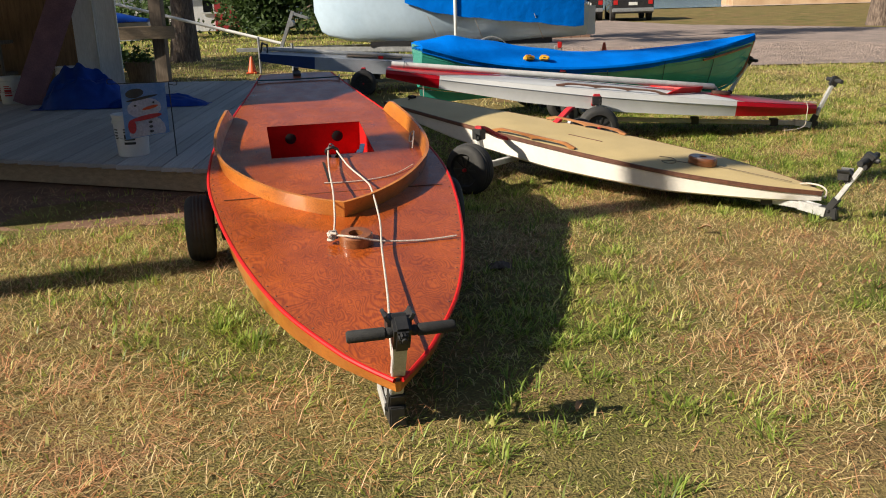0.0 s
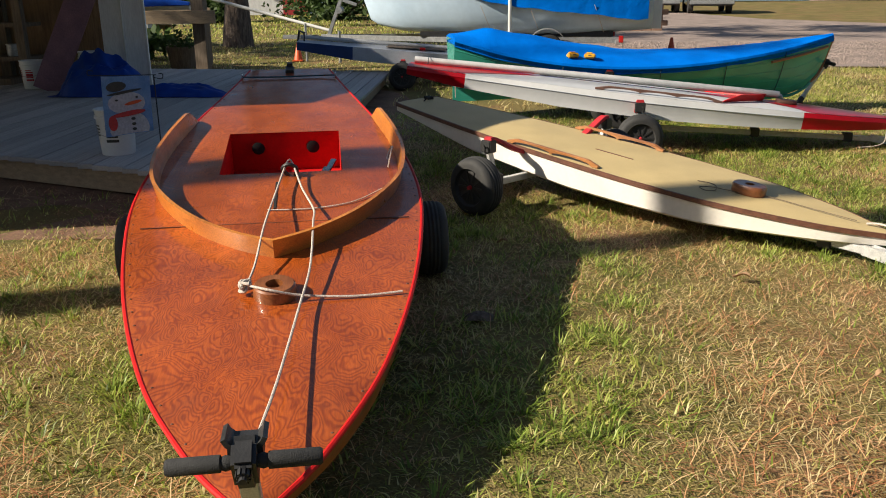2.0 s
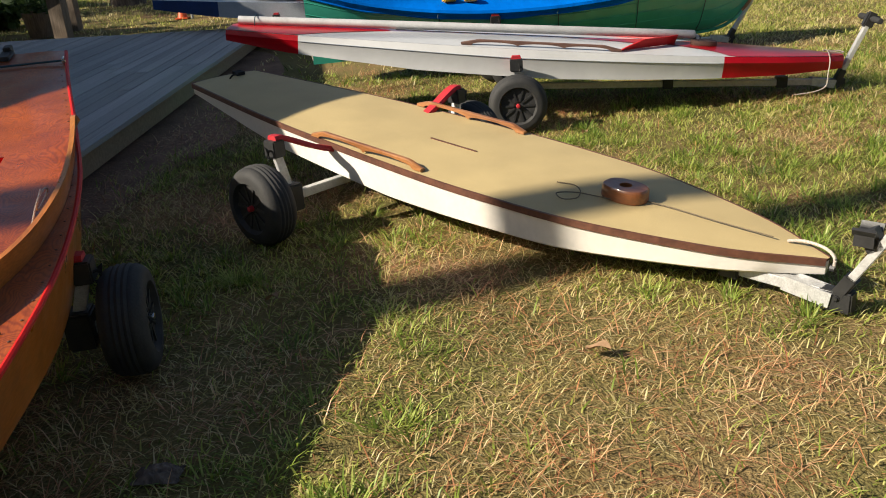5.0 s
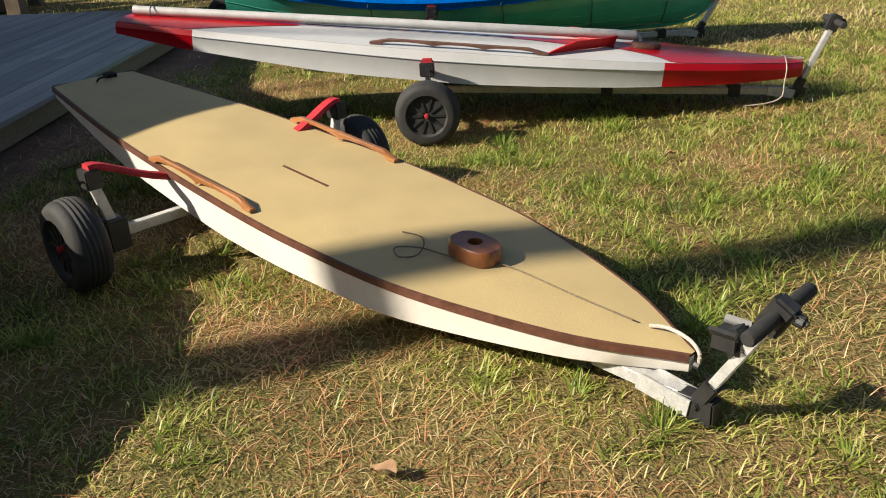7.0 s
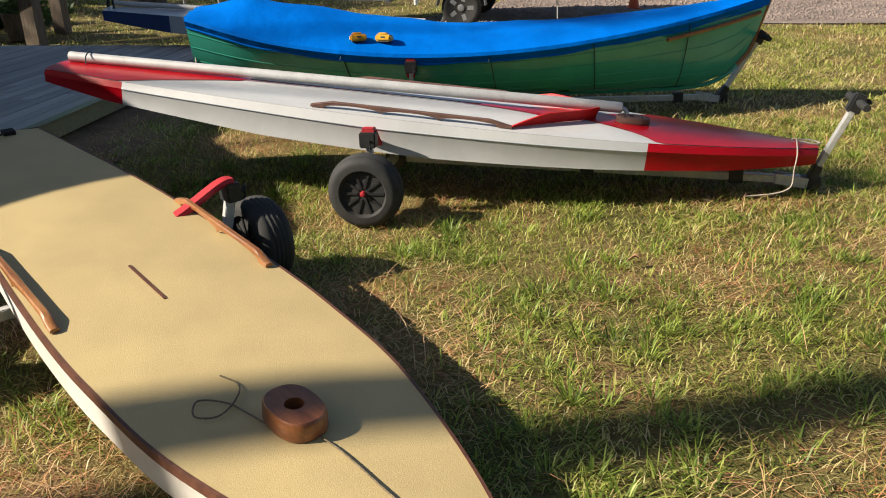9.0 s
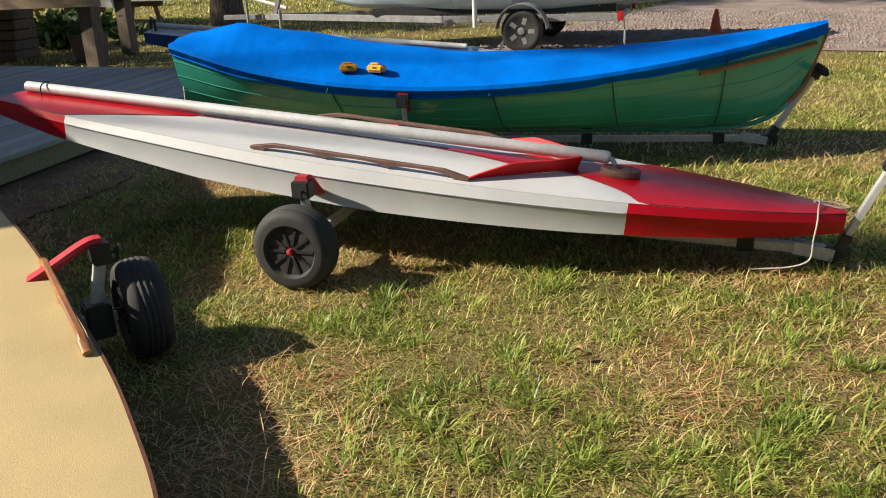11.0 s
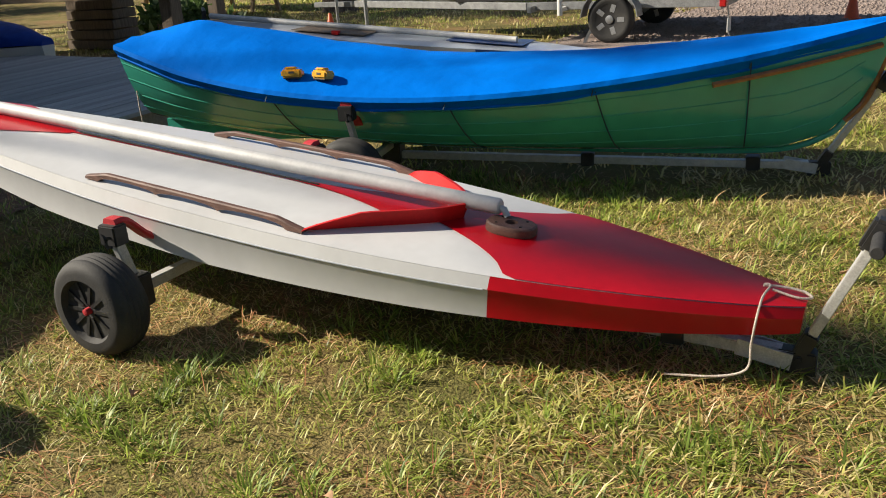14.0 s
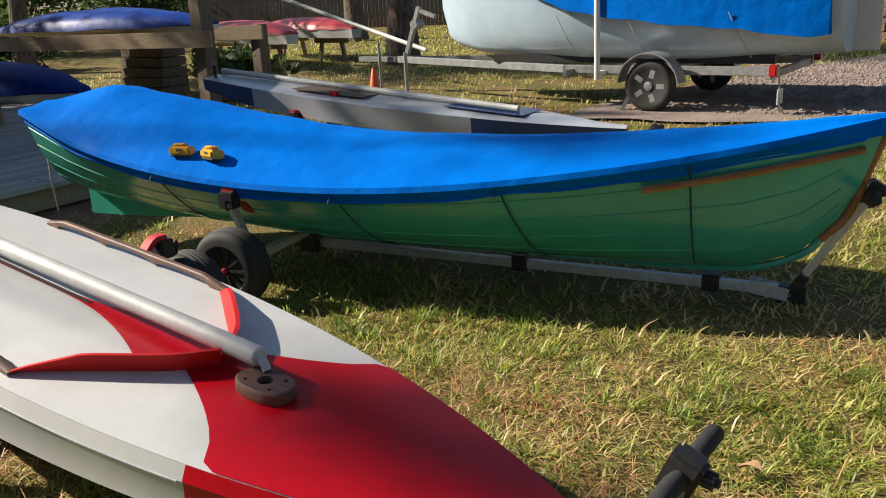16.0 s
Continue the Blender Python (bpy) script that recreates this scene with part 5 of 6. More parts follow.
# ---- rack, posts, trees, distance ----
def rack():
    r = root("boat_rack", pose(0, 0, 0), "timber rack of posts and long beams", "rack")
    mesh("post", *box(-5.2, -4.98, 16.04, 16.26, 0, 3.2), "post_wood", r, bevel=0.006)
    mesh("post", *box(-10.2, -9.98, 15.36, 15.58, 0, 3.2), "post_wood", r, bevel=0.006)
    mesh("beam", *bar((-4.76, 16.0, 0.98), (-10.5, 15.25, 0.98), 0.05, 0.22), "beam_wood", r, bevel=0.005)
    mesh("beam", *bar((-5.4, 17.6, 0.98), (-10.5, 16.9, 0.98), 0.05, 0.22), "beam_wood", r, bevel=0.005)
    mesh("back_post", *box(-5.7, -5.5, 17.6, 17.8, 0, 1.1), "post_wood", r, bevel=0.006)


rack()


def covered_hull(x, y, z, rz, L, hw, h, mat, under, label):
    low = 0.07 if z > 1 else 0.19
    b = root("covered_dinghy", pose(x, y, z, 0, 0, rz), label, "boat")
    S = np.linspace(0, L, 26)
    B = hw * np.sin(np.clip(S / L, 0.02, 0.97) * math.pi) ** 0.55
    loft("cover", S, lambda i: [(B[i] * math.cos(math.pi * k / 10), h * B[i] / hw * math.sin(math.pi * k / 10) ** 0.8 + 0.03 * noise.noise((S[i] * 2, k * 0.6, x))) for k in range(11)], mat, b)
    loft("hull", S, lambda i: [(-B[i] * 0.98, 0.0), (-B[i] * 0.8, -low), (B[i] * 0.8, -low), (B[i] * 0.98, 0.0)], under, b)


covered_hull(-5.4, 16.6, 1.16, 97.5, 4.6, 0.7, 0.3, "tarp_dark", "gel_white", "dinghy under a dark blue cover on the rack")
covered_hull(-6.4, 15.0, 0.34, 97.5, 3.9, 0.55, 0.45, "tarp_dark", "gel_white", "dinghy under a blue cover below the rack")
covered_hull(-8.0, 20.9, 0.75, 68, 5.5, 0.7, 0.28, "red_hull", "gel_white", "red-decked catamaran hull on low stands")
covered_hull(-7.7, 22.6, 0.75, 68, 5.0, 0.6, 0.25, "red_hull", "gel_white", "red-decked catamaran hull on low stands")
for x, y in ((-9.2, 21.4), (-11.6, 22.4), (-8.9, 23.1), (-11.0, 24.0)):
    st = root("boat_stand", pose(x, y, 0), "low timber boat stand on the grass", "stand", "boat stands")
    mesh("frame", *join([box(-0.5, 0.5, -0.05, 0.05, 0.42, 0.56), bar((-0.4, 0, 0), (-0.3, 0, 0.44), 0.08), bar((0.4, 0, 0), (0.3, 0, 0.44), 0.08)]), "beam_wood", st, bevel=0.005)
# plain stacked baulks stand in for boxy machinery at this spot
stand_in_stack = tagged(mesh("timber_stack", *join([box(-8.3, -7.2, 16.9 + 0.03 * k, 17.5, 0.16 * k, 0.16 * k + 0.145) for k in range(5)]), "post_wood", None, bevel=0.01), "dark stacked timbers standing in for boxy machinery behind the rack", "timber")
tagged(mesh("long_spar", *tube([(-7.8, 19.9, 1.65), (-3.4, 19.2, 0.56)], 0.035, 12), "gel_white", None, True), "long white spar propped on the trailer", "spar")
tagged(mesh("marker_pole", *tube([(-3.0, 18.1, 0), (-3.0, 18.1, 0.62)], 0.03, 10), "galv", None, True), "short steel marker post in the grass", "post")


def plant_pot():
    p = root("plant_pot", pose(-5.75, 16.9, 0), "dark barrel planter with a leafy plant", "plant pot")
    mesh("pot", *lathe([(0, 0.2), (0.02, 0.24), (0.4, 0.3), (0.42, 0.3), (0.42, 0.26), (0.36, 0.25)], 20, "z"), "post_wood", p, True)
    V, F = leaves(260, lambda: (random.gauss(0, 0.16), random.gauss(0, 0.16), 0.4 + abs(random.gauss(0, 0.16))), 0.09, 0.025)
    tagged(mesh("leaves", V, F, "shrub_leaf", p), kind="stuff")


def leaves(n, where, length, width):
    V, F = [], []
    for _ in range(n):
        c = Vector(where())
        d = Vector((random.gauss(0, 1), random.gauss(0, 1), random.gauss(0.2, 0.7))).normalized()
        s = d.cross(Vector((random.gauss(0, 1), random.gauss(0, 1), random.gauss(0, 1)))).normalized()
        k = len(V)
        L, W = length * random.uniform(0.6, 1.3), width * random.uniform(0.7, 1.3)
        V += [c, c + d * L * 0.5 + s * W, c + d * L, c + d * L * 0.5 - s * W]
        F.append((k, k + 1, k + 2, k + 3))
    return V, F


plant_pot()


def cone(x, y, s=1.0):
    c = root("traffic_cone", pose(x, y, 0), "small orange plastic traffic cone on the grass", "cone", "traffic cones")
    mesh("body", *lathe([(0.02, 0.11 * s), (0.03, 0.105 * s), (0.40 * s, 0.03 * s), (0.41 * s, 0.02 * s)], 20, "z"), "orange", c, True)
    mesh("base", *box(-0.13 * s, 0.13 * s, -0.13 * s, 0.13 * s, 0, 0.025), "orange", c, bevel=0.006)


cone(-3.95, 18.5, 0.85)
cone(3.74, 19.6, 0.9)


def tree(x, y, r, h, crown, label, n_leaf=5000, spread=3.2):
    t = root("pine_tree", pose(x, y, 0, 0, 0, random.uniform(0, 360)), label, "tree")
    P = [(0.10 * math.sin(i * 0.7), 0.08 * math.cos(i * 0.9), h * i / 12) for i in range(13)]
    R = [r * (1.35 if i == 0 else 1.0) * (1 - 0.7 * i / 12) for i in range(13)]
    V, F = tube(P, R, 18)
    V = [v + Vector((v.x, v.y, 0)).normalized() * r * 0.12 * noise.noise(v * 2.5) for v in V]
    mesh("trunk", V, F, "bark", t, True)
    limbs, tips = [], []
    for k in range(16):
        a, z = random.uniform(0, 6.28), random.uniform(crown, h)
        L = spread * random.uniform(0.5, 1.0) * (1.15 - 0.6 * (z - crown) / (h - crown))
        tip = Vector((math.cos(a) * L, math.sin(a) * L, z + 0.4 * L))
        limbs.append(tube([(0, 0, z), tip * 0.5 + Vector((0, 0, z * 0.5 - 0.1)), tip], [0.07, 0.05, 0.02], 6))
        tips.append((Vector((0, 0, z)), tip))
    mesh("limbs", *join(limbs), "bark", t, True)

    def where():
        a, b = random.choice(tips)
        return a.lerp(b, random.uniform(0.45, 1.05)) + Vector((random.gauss(0, 0.4), random.gauss(0, 0.4), random.gauss(0, 0.25)))
    tagged(mesh("foliage", *leaves(n_leaf, where, 0.34, 0.045), "needle_leaf", t), kind="stuff")


tree(-6.55, 22.6, 0.30, 14, 8, "tall pine with plated brown bark on the lawn", 5000)
# the next two stand out of view, added to cast trunk-shadow bands
tree(-10.6, 1.73, 0.25, 19, 15.5, "tall slender pine out of view, set to cast a shadow band", 4000)
tree(-13.0, -4.5, 0.2, 20, 15, "tall pine added out of view at the lawn's edge for shade", 4000)
tree(15.9, 31.5, 0.42, 16, 8, "stout dark-barked pine beside the drive")
tree(-14.0, 30.0, 0.3, 15, 7, "tall pine beyond the lawn")
# the next three are added for dappled shade on the rack and far lawn
tree(-18.0, 9.5, 0.22, 13, 5, "broad pine added beyond the shed for dappled shade", 6000, 4.0)
tree(-20.5, 16.0, 0.22, 13, 5, "broad pine added beyond the rack to dapple the lawn", 6000, 4.0)
tree(-15.5, 19.5, 0.22, 13, 5.5, "broad pine added beyond the rack to dapple the lawn", 6000, 4.0)
tree(8.0, -9.0, 0.25, 18, 12, "tall pine behind the path")


def shade_pine(x, y, h, arms, label):
    """A tall bare pine with a few thick needle clumps at the ends of rising arms, set out of view to cast shade."""
    t = root("pine_tree", pose(x, y, 0), label, "tree")
    mesh("trunk", *tube([(0.05 * math.sin(i), 0.05 * math.cos(i), h * i / 10) for i in range(11)], [0.2 - 0.013 * i for i in range(11)], 14), "bark", t, True)
    mesh("limbs", *join([tube([(0, 0, h - 0.8), (a * 0.5, c * 0.5, h + 0.1), (a, c, z)], [0.06, 0.045, 0.02], 6) for a, c, z, _ in arms]), "bark", t, True)

    def where():
        a, c, z, r = random.choice(arms)
        return (a + random.gauss(0, 2.2 * r), c + random.gauss(0, r), z + random.gauss(0, 0.5 * r))
    tagged(mesh("foliage", *leaves(170 * len(arms), where, 0.26, 0.035), "needle_leaf", t), kind="stuff")


# unseen tree; each clump is placed so its shadow lands on a boat
shade_pine(-18.6, 3.4, 13.4, ((1.95, -1.35, 15.0, 0.11), (1.3, 0.80, 15.4, 0.15)), "tall bare pine out of view, needle clumps placed to shade boats")


def shrub(x, y, r, h, n, label):
    s = root("shrub", pose(x, y, 0), label, "shrub")
    cl = [(random.gauss(0, r * 0.5), random.gauss(0, r * 0.4), random.uniform(0.1, h)) for _ in range(30)]

    def where():
        c = random.choice(cl)
        return (c[0] + random.gauss(0, r * 0.22), c[1] + random.gauss(0, r * 0.22), max(0.03, c[2] + random.gauss(0, h * 0.12)))
    tagged(mesh("foliage", *leaves(n, where, 0.28, 0.07), "shrub_leaf", s), kind="stuff")
    mesh("stems", *join([tube([(0, 0, 0), (c[0] * 0.5, c[1] * 0.5, c[2] * 0.6), c], 0.03, 5) for c in cl[:12]]), "bark", s)


shrub(-7.0, 38.0, 2.4, 2.6, 7000, "dense green shrub at the lawn's edge")
shrub(-24.0, 23.0, 3.2, 3.4, 6000, "tall green shrubs beyond the rack")
shrub(-28.0, 32.0, 3.5, 3.4, 6000, "tall green shrubs along the fence")
shrub(-17.5, 19.5, 1.2, 1.2, 2500, "green shrub behind the rack")
shrub(-12.0, 36.0, 1.4, 1.6, 2500, "green shrub by the fence")
shrub(-7.4, 18.8, 0.6, 0.5, 700, "low green plants around the rack")

# far fence, cottage, walls, cars
fence_root = tagged(mesh("fence", *join([bar((-30, 36.0, 0.5), (-14.6, 39.94, 0.5), 0.05, 0.1), bar((-30, 36.0, 1.4), (-14.6, 39.94, 1.4), 0.05, 0.1)]), "fence"), "dark weathered board fence beyond the lawn", "fence", kind="structure")


def house(x, y, w, d, h, rz, wall, label, red=False):
    o = root("house", pose(x, y, 0, 0, 0, rz), label, "house")
    mesh("wall", *box(-w / 2, w / 2, -d / 2, d / 2, 0, h), wall, o)
    V = [(-w / 2 - 0.4, -d / 2 - 0.5, h), (w / 2 + 0.4, -d / 2 - 0.5, h), (w / 2 + 0.4, d / 2 + 0.5, h), (-w / 2 - 0.4, d / 2 + 0.5, h), (-w / 2 - 0.4, 0, h + d * 0.3), (w / 2 + 0.4, 0, h + d * 0.3)]
    mesh("roof", V, [(0, 1, 5, 4), (2, 3, 4, 5), (0, 4, 3), (1, 2, 5), (0, 3, 2, 1)], "metal_roof", o)
    for k in range(3):
        cx = -w / 2 + w * (k + 0.5) / 3
        win = mesh("window", *box(cx - 0.5, cx + 0.5, -d / 2 - 0.03, -d / 2 + 0.02, 0.9, 2.0), "glass_dark", o)
        mesh("frame", *join([box(cx - 0.58, cx + 0.58, -d / 2 - 0.06, -d / 2 - 0.03, 2.0, 2.08), box(cx - 0.58, cx + 0.58, -d / 2 - 0.06, -d / 2 - 0.03, 0.82, 0.9), box(cx - 0.03, cx + 0.03, -d / 2 - 0.05, -d / 2 - 0.03, 0.9, 2.0)]), "gel_white", win)
    if red:
        dr = mesh("door", *box(w / 2 - 1.3, w / 2 - 0.1, -d / 2 - 0.05, -d / 2, 0, 2.1), "red_hull", o)


house(-14.0, 46.0, 8, 5, 2.8, 8, "white_siding", "white boarded cottage with a red door", True)
house(30.0, 66.0, 16, 6, 3.0, -10, "stucco", "tan rendered house beyond the drive")


def car(x, y, rz, L, w, h, label, tall):
    c = root("parked_car", pose(x, y, 0, 0, 0, rz), label, "car")
    body = [(-L / 2, 0.35), (-L / 2, 0.95), (-L / 2 + 0.15, 1.02), (-L / 2 + 0.25, h) if tall else (-L / 2 + 0.9, 1.02), (L * 0.1, h), (L * 0.25, 1.05), (L / 2 - 0.1, 0.92), (L / 2, 0.6), (L / 2, 0.35)]
    V = [(sx * w / 2 * (0.82 if z > 1.1 else 1), y2, z) for sx in (-1, 1) for y2, z in body]
    n = len(body)
    mesh("body", V, [tuple(range(n)), tuple(range(2 * n - 1, n - 1, -1))] + [(i, (i + 1) % n, n + (i + 1) % n, n + i) for i in range(n)], "car_dark", c, bevel=0.04)
    mesh("bumper", *box(-w / 2 - 0.01, w / 2 + 0.01, -L / 2 - 0.1, -L / 2 + 0.05, 0.42, 0.6), "galv", c, bevel=0.03)
    mesh("rear_window", *box(-w * 0.36, w * 0.36, -L / 2 + 0.17, -L / 2 + 0.2, 1.08, h - 0.1), "glass_dark", c)
    mesh("number_plate", *box(-0.2, 0.2, -L / 2 - 0.015, -L / 2 - 0.002, 0.72, 0.86), "gel_white", c)
    for sx in (-1, 1):
        mesh("tail_lamp", *box(sx * w * 0.42 - 0.1, sx * w * 0.42 + 0.1, -L / 2 - 0.02, -L / 2 + 0.05, 0.75, 0.95), "lamp_red", c, bevel=0.01)
        for yy in (-L * 0.3, L * 0.3):
            o = mesh("wheel", *lathe([(-0.11, 0.2), (-0.12, 0.3), (-0.1, 0.35), (0.1, 0.35), (0.12, 0.3), (0.11, 0.2)], 24), "tyre", c, True)
            o.matrix_local = pose(sx * (w / 2 - 0.1), yy, 0.35)


car(9.4, 43.5, -6, 4.6, 1.9, 1.75, "dark pickup parked with its tailgate to the drive", True)
car(7.4, 44.0, -6, 3.0, 1.5, 1.6, "small dark utility vehicle parked beside the pickup", True)

# hazy water and woods in the distance, and an added foliage ring out of view
tagged(mesh("lake_water", [(-300, 62, 0.03), (300, 62, 0.03), (300, 300, 0.03), (-300, 300, 0.03)], [(0, 1, 2, 3)], material("lake", (0.32, 0.42, 0.52), (0.28, 0.38, 0.48), 0.3, 0.15, bump=0.4, bump_scale=3)), "bright lake water in the distance", "water", kind="structure")
V, F = [], []
for k in range(90):
    cx, cy, ch = random.uniform(-160, 160), random.uniform(120, 160), random.uniform(6, 13)
    v, f = leaves(90, lambda: (cx + random.gauss(0, 3), cy + random.gauss(0, 2), abs(random.gauss(ch * 0.5, ch * 0.3))), 3.0, 1.1)
    V, F = join([(V, F), (v, f)])
# unseen ring behind and beside the walk, added to cut the sky's fill light
for k in range(70):
    a = radians(100 + 250 * k / 69 + random.uniform(-2, 2))
    cx, cy, ch = 3 + random.uniform(30, 38) * math.cos(a), 2 + random.uniform(30, 38) * math.sin(a), random.uniform(8, 12)
    if cy < 3 or abs(cx) > 31 and cy < 12:
        v, f = leaves(60, lambda: (cx + random.gauss(0, 1.6), cy + random.gauss(0, 1.6), abs(random.gauss(ch * 0.5, ch * 0.26))), 2.2, 0.7)
        V, F = join([(V, F), (v, f)])
tagged(mesh("far_woods", V, F, "shrub_leaf"), "green woods beyond the lake and an added unseen ring blocking low sky", "woods", kind="stuff")

# ---- small things on the grass ----
def dead_leaf(x, y, rz, s):
    V, F, n = [], [], 9
    for i in range(n):
        t = i / (n - 1)
        hw = s * 0.38 * math.sin(math.pi * min(0.98, t + 0.02)) ** 0.7
        for k in (-1, 0, 1):
            V.append((k * hw, (t - 0.5) * s, 0.035 + 0.012 * abs(k) + 0.012 * math.sin(t * 5)))
    F = [(3 * i + k, 3 * i + k + 1, 3 * i + 4 + k, 3 * i + 3 + k) for i in range(n - 1) for k in range(2)]
    o = tagged(mesh("dead_leaf", V, F, "leaf_brown", None, True), "curled dry brown leaf lying on the grass", "leaf", "fallen leaves")
    o.matrix_world = pose(x, y, 0, 0, 8, rz)


for x, y, rz, s in ((1.70, 5.33, 60, 0.14), (1.95, 4.15, 100, 0.06), (2.03, 8.35, 20, 0.09), (0.42, 5.9, 70, 0.10), (1.95, 3.6, 30, 0.07), (3.0, 8.1, 80, 0.08), (2.2, 4.2, 10, 0.08), (-1.6, 3.6, 50, 0.07), (4.2, 10.2, 75, 0.12), (0.5, 2.9, 130, 0.06)):
    dead_leaf(x, y, rz, s * 0.65)


# ---- grass ----
def blades(name, n, region, length, width, mat, label, flat, clump=0.0, seed=1, keep=None, per=9, rosette=False, north=0.0):
    """Many thin two-piece blades as one sheet of stuff."""
    rng = np.random.default_rng(seed)
    x0, x1, y0, y1 = region
    x, y = rng.uniform(x0, x1, n), rng.uniform(y0, y1, n)
    if clump:
        cn = max(1, n // per)
        cx, cy = rng.uniform(x0, x1, cn), rng.uniform(y0, y1, cn)
        pick = rng.integers(0, cn, n)
        x, y = cx[pick] + rng.normal(0, clump, n), cy[pick] + rng.normal(0, clump, n)
    a = rng.uniform(0, 2 * np.pi, n)
    if rosette:
        a = np.arctan2(y - cy[pick], x - cx[pick]) + rng.normal(0, 0.35, n)
    ok = ~((x < -1.15) & (x > -9.3) & (y > 6.5 - 0.37 * (x + 1.15)) & (y < 14.5 - 0.1 * (x + 1.5)))
    ok &= ~((x > 0.4) & (y > np.interp(x, [0.3, 2.0, 3.5, 5.2, 30], [16.6, 16.7, 17.6, 17.2, 14.6])) & (y < np.interp(x, [0.3, 1.2, 3.5, 4.0], [18.5, 21, 28, 44])))
    litter = mat == "pine_needle"
    ok &= litter | ~((rng.uniform(0, 1, n) > 0.15) & (x < -0.9) & (y > 5.85 + 0.25 * np.sin(x * 2.3)) & (y < 12))
    ok &= litter | ~((rng.uniform(0, 1, n) > 0.5) & (x < 0.3) & (y > 8.3) & (y < 14))
    if keep is not None:
        f = np.array([noise.noise((a * 0.9, c * 0.9, 5.0)) for a, c in zip(x, y)])
        ok &= rng.uniform(0, 1, n) < np.clip(0.5 + keep * f + north * (y - 6.0), 0.06, 1)
    x, y, a = x[ok], y[ok], a[ok]
    n = len(x)
    L = length * rng.uniform(0.45, 1.35, n)
    lean = np.clip(rng.normal(flat, 0.28, n), 0.1, 1.52)
    hx, hz = np.sin(lean), np.cos(lean)
    dx, dy = np.cos(a), np.sin(a)
    sx, sy = -dy * width * rng.uniform(0.6, 1.4, n) / 2, dx * width / 2
    z0 = np.full(n, -0.012)
    mx, my, mz = x + dx * hx * L * 0.5, y + dy * hx * L * 0.5, z0 + hz * L * 0.6 + 0.006
    tx, ty, tz = x + dx * (hx * L + 0.1 * L), y + dy * (hx * L + 0.1 * L), z0 + hz * L * 0.9 + 0.006
    v = np.stack([np.stack([x - sx, y - sy, z0], 1), np.stack([x + sx, y + sy, z0], 1), np.stack([mx + sx * 0.8, my + sy * 0.8, mz], 1), np.stack([mx - sx * 0.8, my - sy * 0.8, mz], 1), np.stack([tx, ty, tz], 1)], 1).reshape(-1, 3)
    me = bpy.data.meshes.new(name)
    me.vertices.add(5 * n)
    me.vertices.foreach_set("co", v.ravel())
    base = np.arange(n) * 5
    idx = np.stack([base, base + 1, base + 2, base + 3, base + 3, base + 2, base + 4], 1).ravel()
    me.loops.add(7 * n)
    me.loops.foreach_set("vertex_index", idx)
    me.polygons.add(2 * n)
    start = np.stack([np.arange(n) * 7, np.arange(n) * 7 + 4], 1).ravel()
    me.polygons.foreach_set("loop_start", start)
    me.update(calc_edges=True)
    me.materials.append(M[mat])
    return tagged(new(name, me), label, "grass", kind="stuff")


def pebbles(n, region):
    """Loose stones of the drive as one sheet of stuff."""
    V, F = [], []
    for _ in range(n):
        x, y, r = random.uniform(region[0], region[1]), random.uniform(region[2], region[3]), random.uniform(0.012, 0.04)
        k = len(V)
        V += [(x + r * dx * random.uniform(0.7, 1.2), y + r * dy * random.uniform(0.7, 1.2), 0.012 + r * dz) for dx, dy, dz in ((1, 0, 0.15), (0, 1, 0.15), (-1, 0, 0.15), (0, -1, 0.15), (0, 0, 0.75), (0, 0, -0.1))]
        F += [(k, k + 1, k + 4), (k + 1, k + 2, k + 4), (k + 2, k + 3, k + 4), (k + 3, k, k + 4)]
    tagged(mesh("gravel_stones", V, F, "gravel"), "loose pinkish gravel stones on the drive", "gravel", kind="stuff")


pebbles(9000, (0.6, 11.0, 17.4, 23.5))
near, wide = (-3.4, 5.6, 1.2, 11.4), (-13.0, 9.0, 10.5, 26.0)
blades("green_grass", 240000, near, 0.043, 0.005, "blade_green", "short green lawn grass", 1.2, 0.045, 1, 1.3, north=0.07)
blades("dry_grass", 215000, near, 0.054, 0.004, "blade_dry", "dry straw-coloured lawn grass", 1.34, 0.05, 2, -0.9, north=-0.06)
blades("grass_tufts", 95000, near, 0.075, 0.0058, "blade_tuft", "spreading tufts of green grass", 1.0, 0.03, 3, 2.2, 34, True, 0.09)
blades("pine_needles", 75000, near, 0.13, 0.0032, "pine_needle", "fallen brown pine needles", 1.47, 0.13, 4, -1.6, 40)
blades("verge_grass", 60000, (3.2, 8.4, 8.5, 17.0), 0.06, 0.008, "blade_green", "green grass beyond the boats", 1.25, 0.05, 11, 1.6)
blades("verge_dry_grass", 45000, (3.2, 8.4, 8.5, 17.0), 0.065, 0.007, "blade_dry", "straw grass beyond the boats", 1.3, 0.05, 12, -0.8)
blades("outer_grass", 12000, (-7.0, 8.4, -2.5, 5.0), 0.06, 0.010, "blade_green", "lawn grass around the walk", 0.85, 0.06, 13, 1.2)
blades("distant_grass", 45000, (-16, 14, 23, 42), 0.11, 0.03, "blade_green", "green lawn in the distance", 0.8, 0.12, 8, 0.8)
blades("far_grass", 75000, wide, 0.08, 0.011, "blade_green", "green lawn grass farther off", 1.0, 0.06, 5, 1.2)
blades("far_dry_grass", 40000, wide, 0.08, 0.012, "blade_dry", "straw-coloured grass farther off", 1.0, 0.06, 6, -1.0)

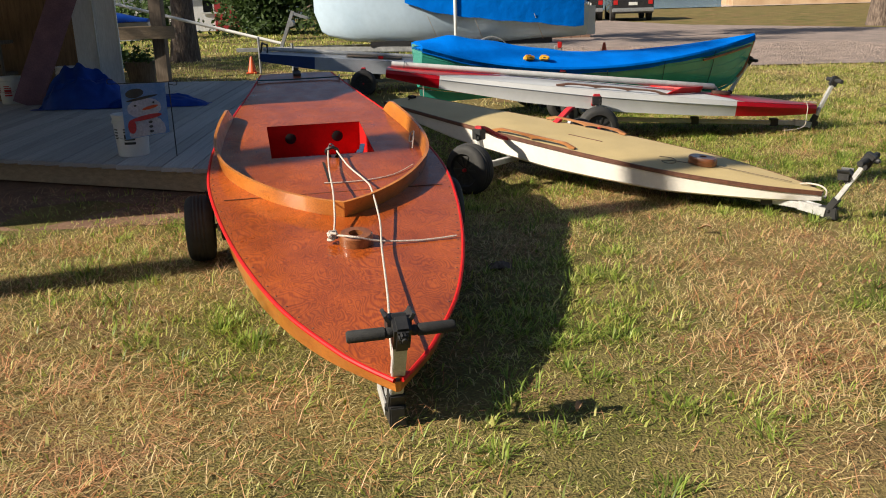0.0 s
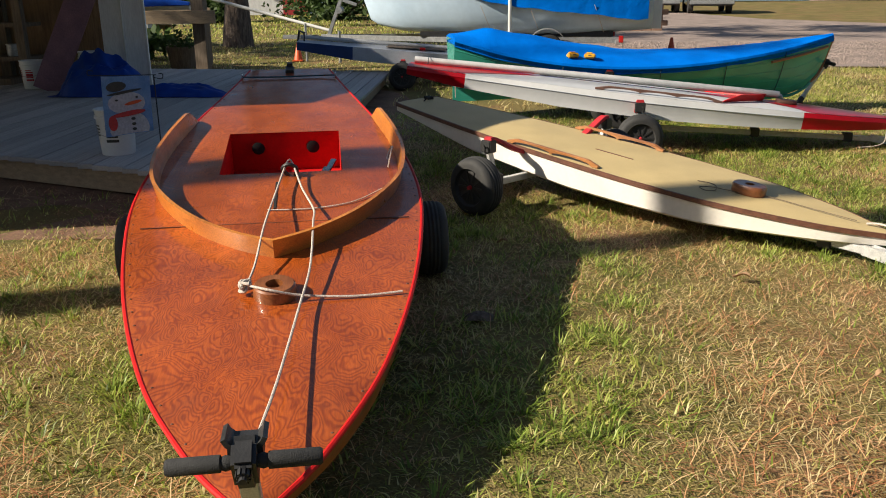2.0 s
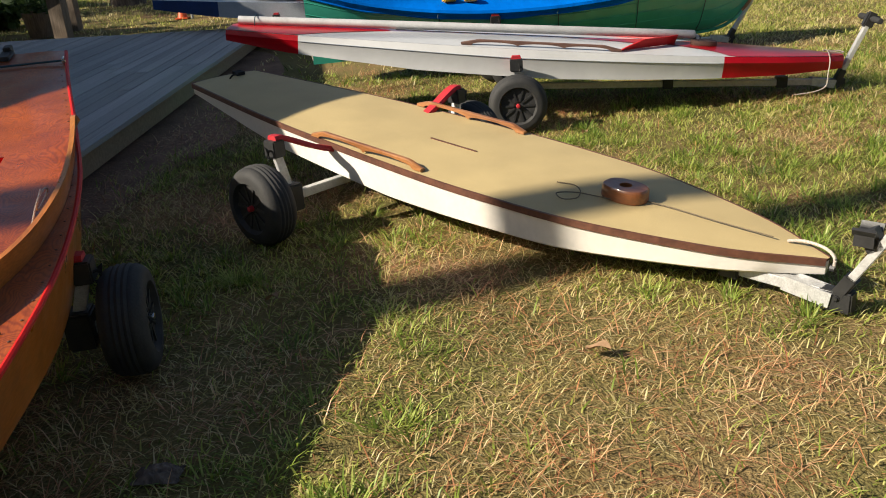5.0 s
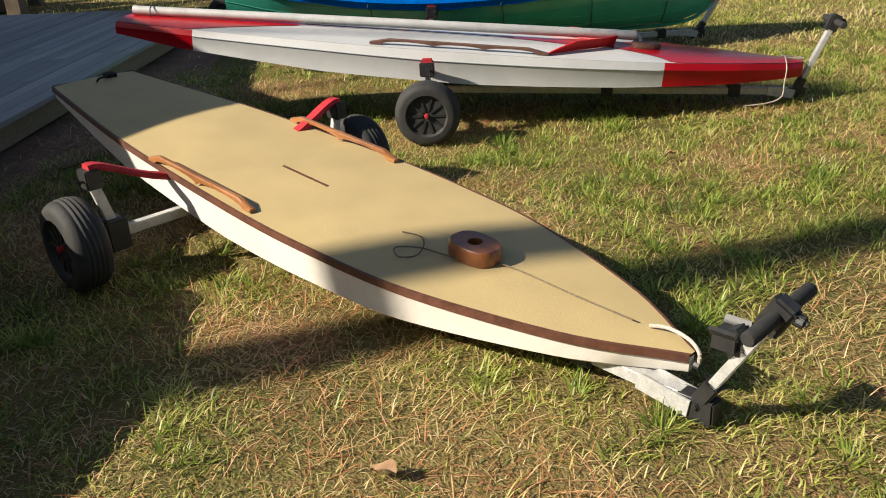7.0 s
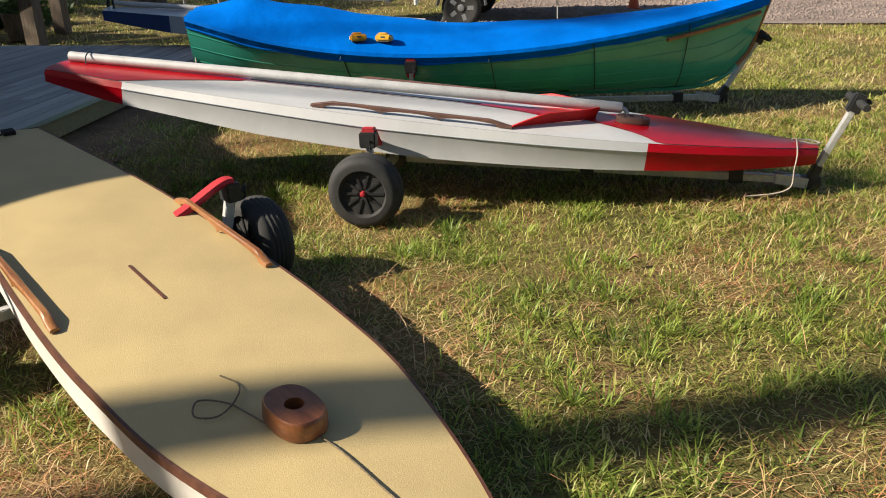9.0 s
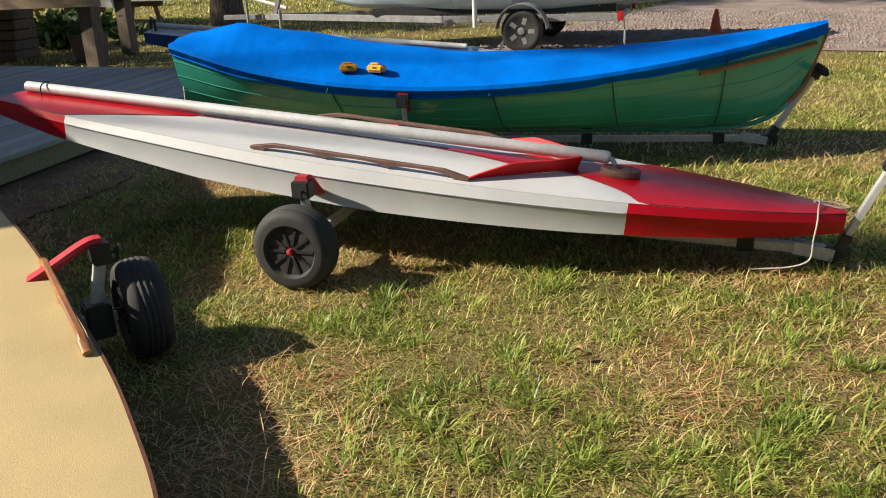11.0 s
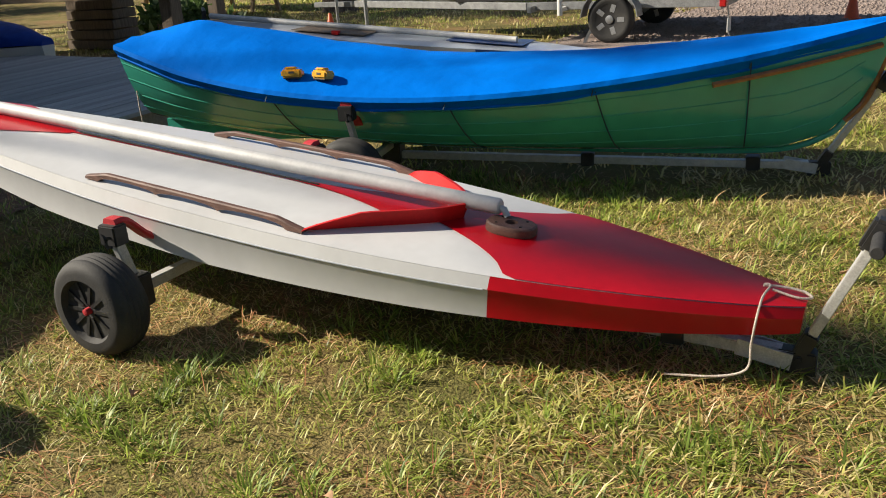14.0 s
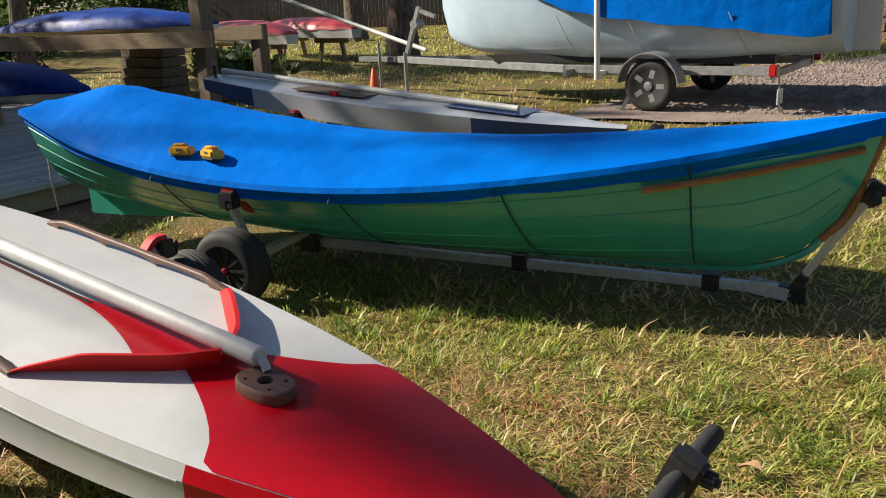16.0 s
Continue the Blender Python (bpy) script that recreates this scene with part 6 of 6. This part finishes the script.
# ---- pieces of deck, fence and wall ----
plank = bpy.data.meshes.new("plank")
bm = bmesh.new()
bmesh.ops.create_cube(bm, size=1)
bmesh.ops.bevel(bm, geom=bm.edges[:], offset=0.03, segments=1, affect="EDGES")
bm.to_mesh(plank)
bm.free()
plank.materials.append(M["dock_wood"])
px = -9.0
while px < -1.3:
    y0, y1 = deck_front(px + 0.07) - 0.03, 14.35 + 0.1 * (-1.5 - px)
    cut = random.uniform(0.35, 0.65)
    for a, c in ((y0, y0 + (y1 - y0) * cut - 0.004), (y0 + (y1 - y0) * cut + 0.004, y1)):
        o = new("plank", plank)
        o.parent = deck_root
        shift = -0.035 * ((a + c) / 2 - 7)
        o.matrix_local = pose(px + 0.07 + shift, (a + c) / 2, DZ - 0.02 + random.uniform(-0.003, 0.003), 0, random.uniform(-0.4, 0.4), 2.0) @ Matrix.Diagonal((0.134, c - a, 0.038, 1))
    px += 0.142
picket = bpy.data.meshes.new("fence_board")
bm = bmesh.new()
bmesh.ops.create_cube(bm, size=1)
bm.to_mesh(picket)
bm.free()
picket.materials.append(M["fence"])
for k in range(86):
    t = k / 119
    o = new("fence_board", picket)
    o.parent = fence_root
    o.matrix_local = pose(-30 + 21.5 * t, 35.96 + 5.5 * t, 0.9 + random.uniform(-0.03, 0.03), 0, 0, 14.3) @ Matrix.Diagonal((0.165, 0.03, 1.8, 1))
stone = bpy.data.meshes.new("stone")
bm = bmesh.new()
bmesh.ops.create_cube(bm, size=1)
bmesh.ops.bevel(bm, geom=bm.edges[:], offset=0.06, segments=1, affect="EDGES")
bm.to_mesh(stone)
bm.free()
stone.materials.append(M["stone"])
wall = tagged(mesh("retaining_wall", *box(1.2, 5.0, 28.6, 28.8, 0, 0.78), "stone"), "low retaining wall of rough brown blocks", "wall", kind="structure")
for j in range(5):
    for k in range(12):
        o = new("stone", stone)
        o.parent = wall
        o.matrix_local = pose(1.3 + 0.32 * k + (0.16 if j % 2 else 0), 28.55 + random.uniform(-0.02, 0.02), 0.08 + 0.16 * j, 0, random.uniform(-2, 2), 0) @ Matrix.Diagonal((0.31, 0.2, 0.155, 1))
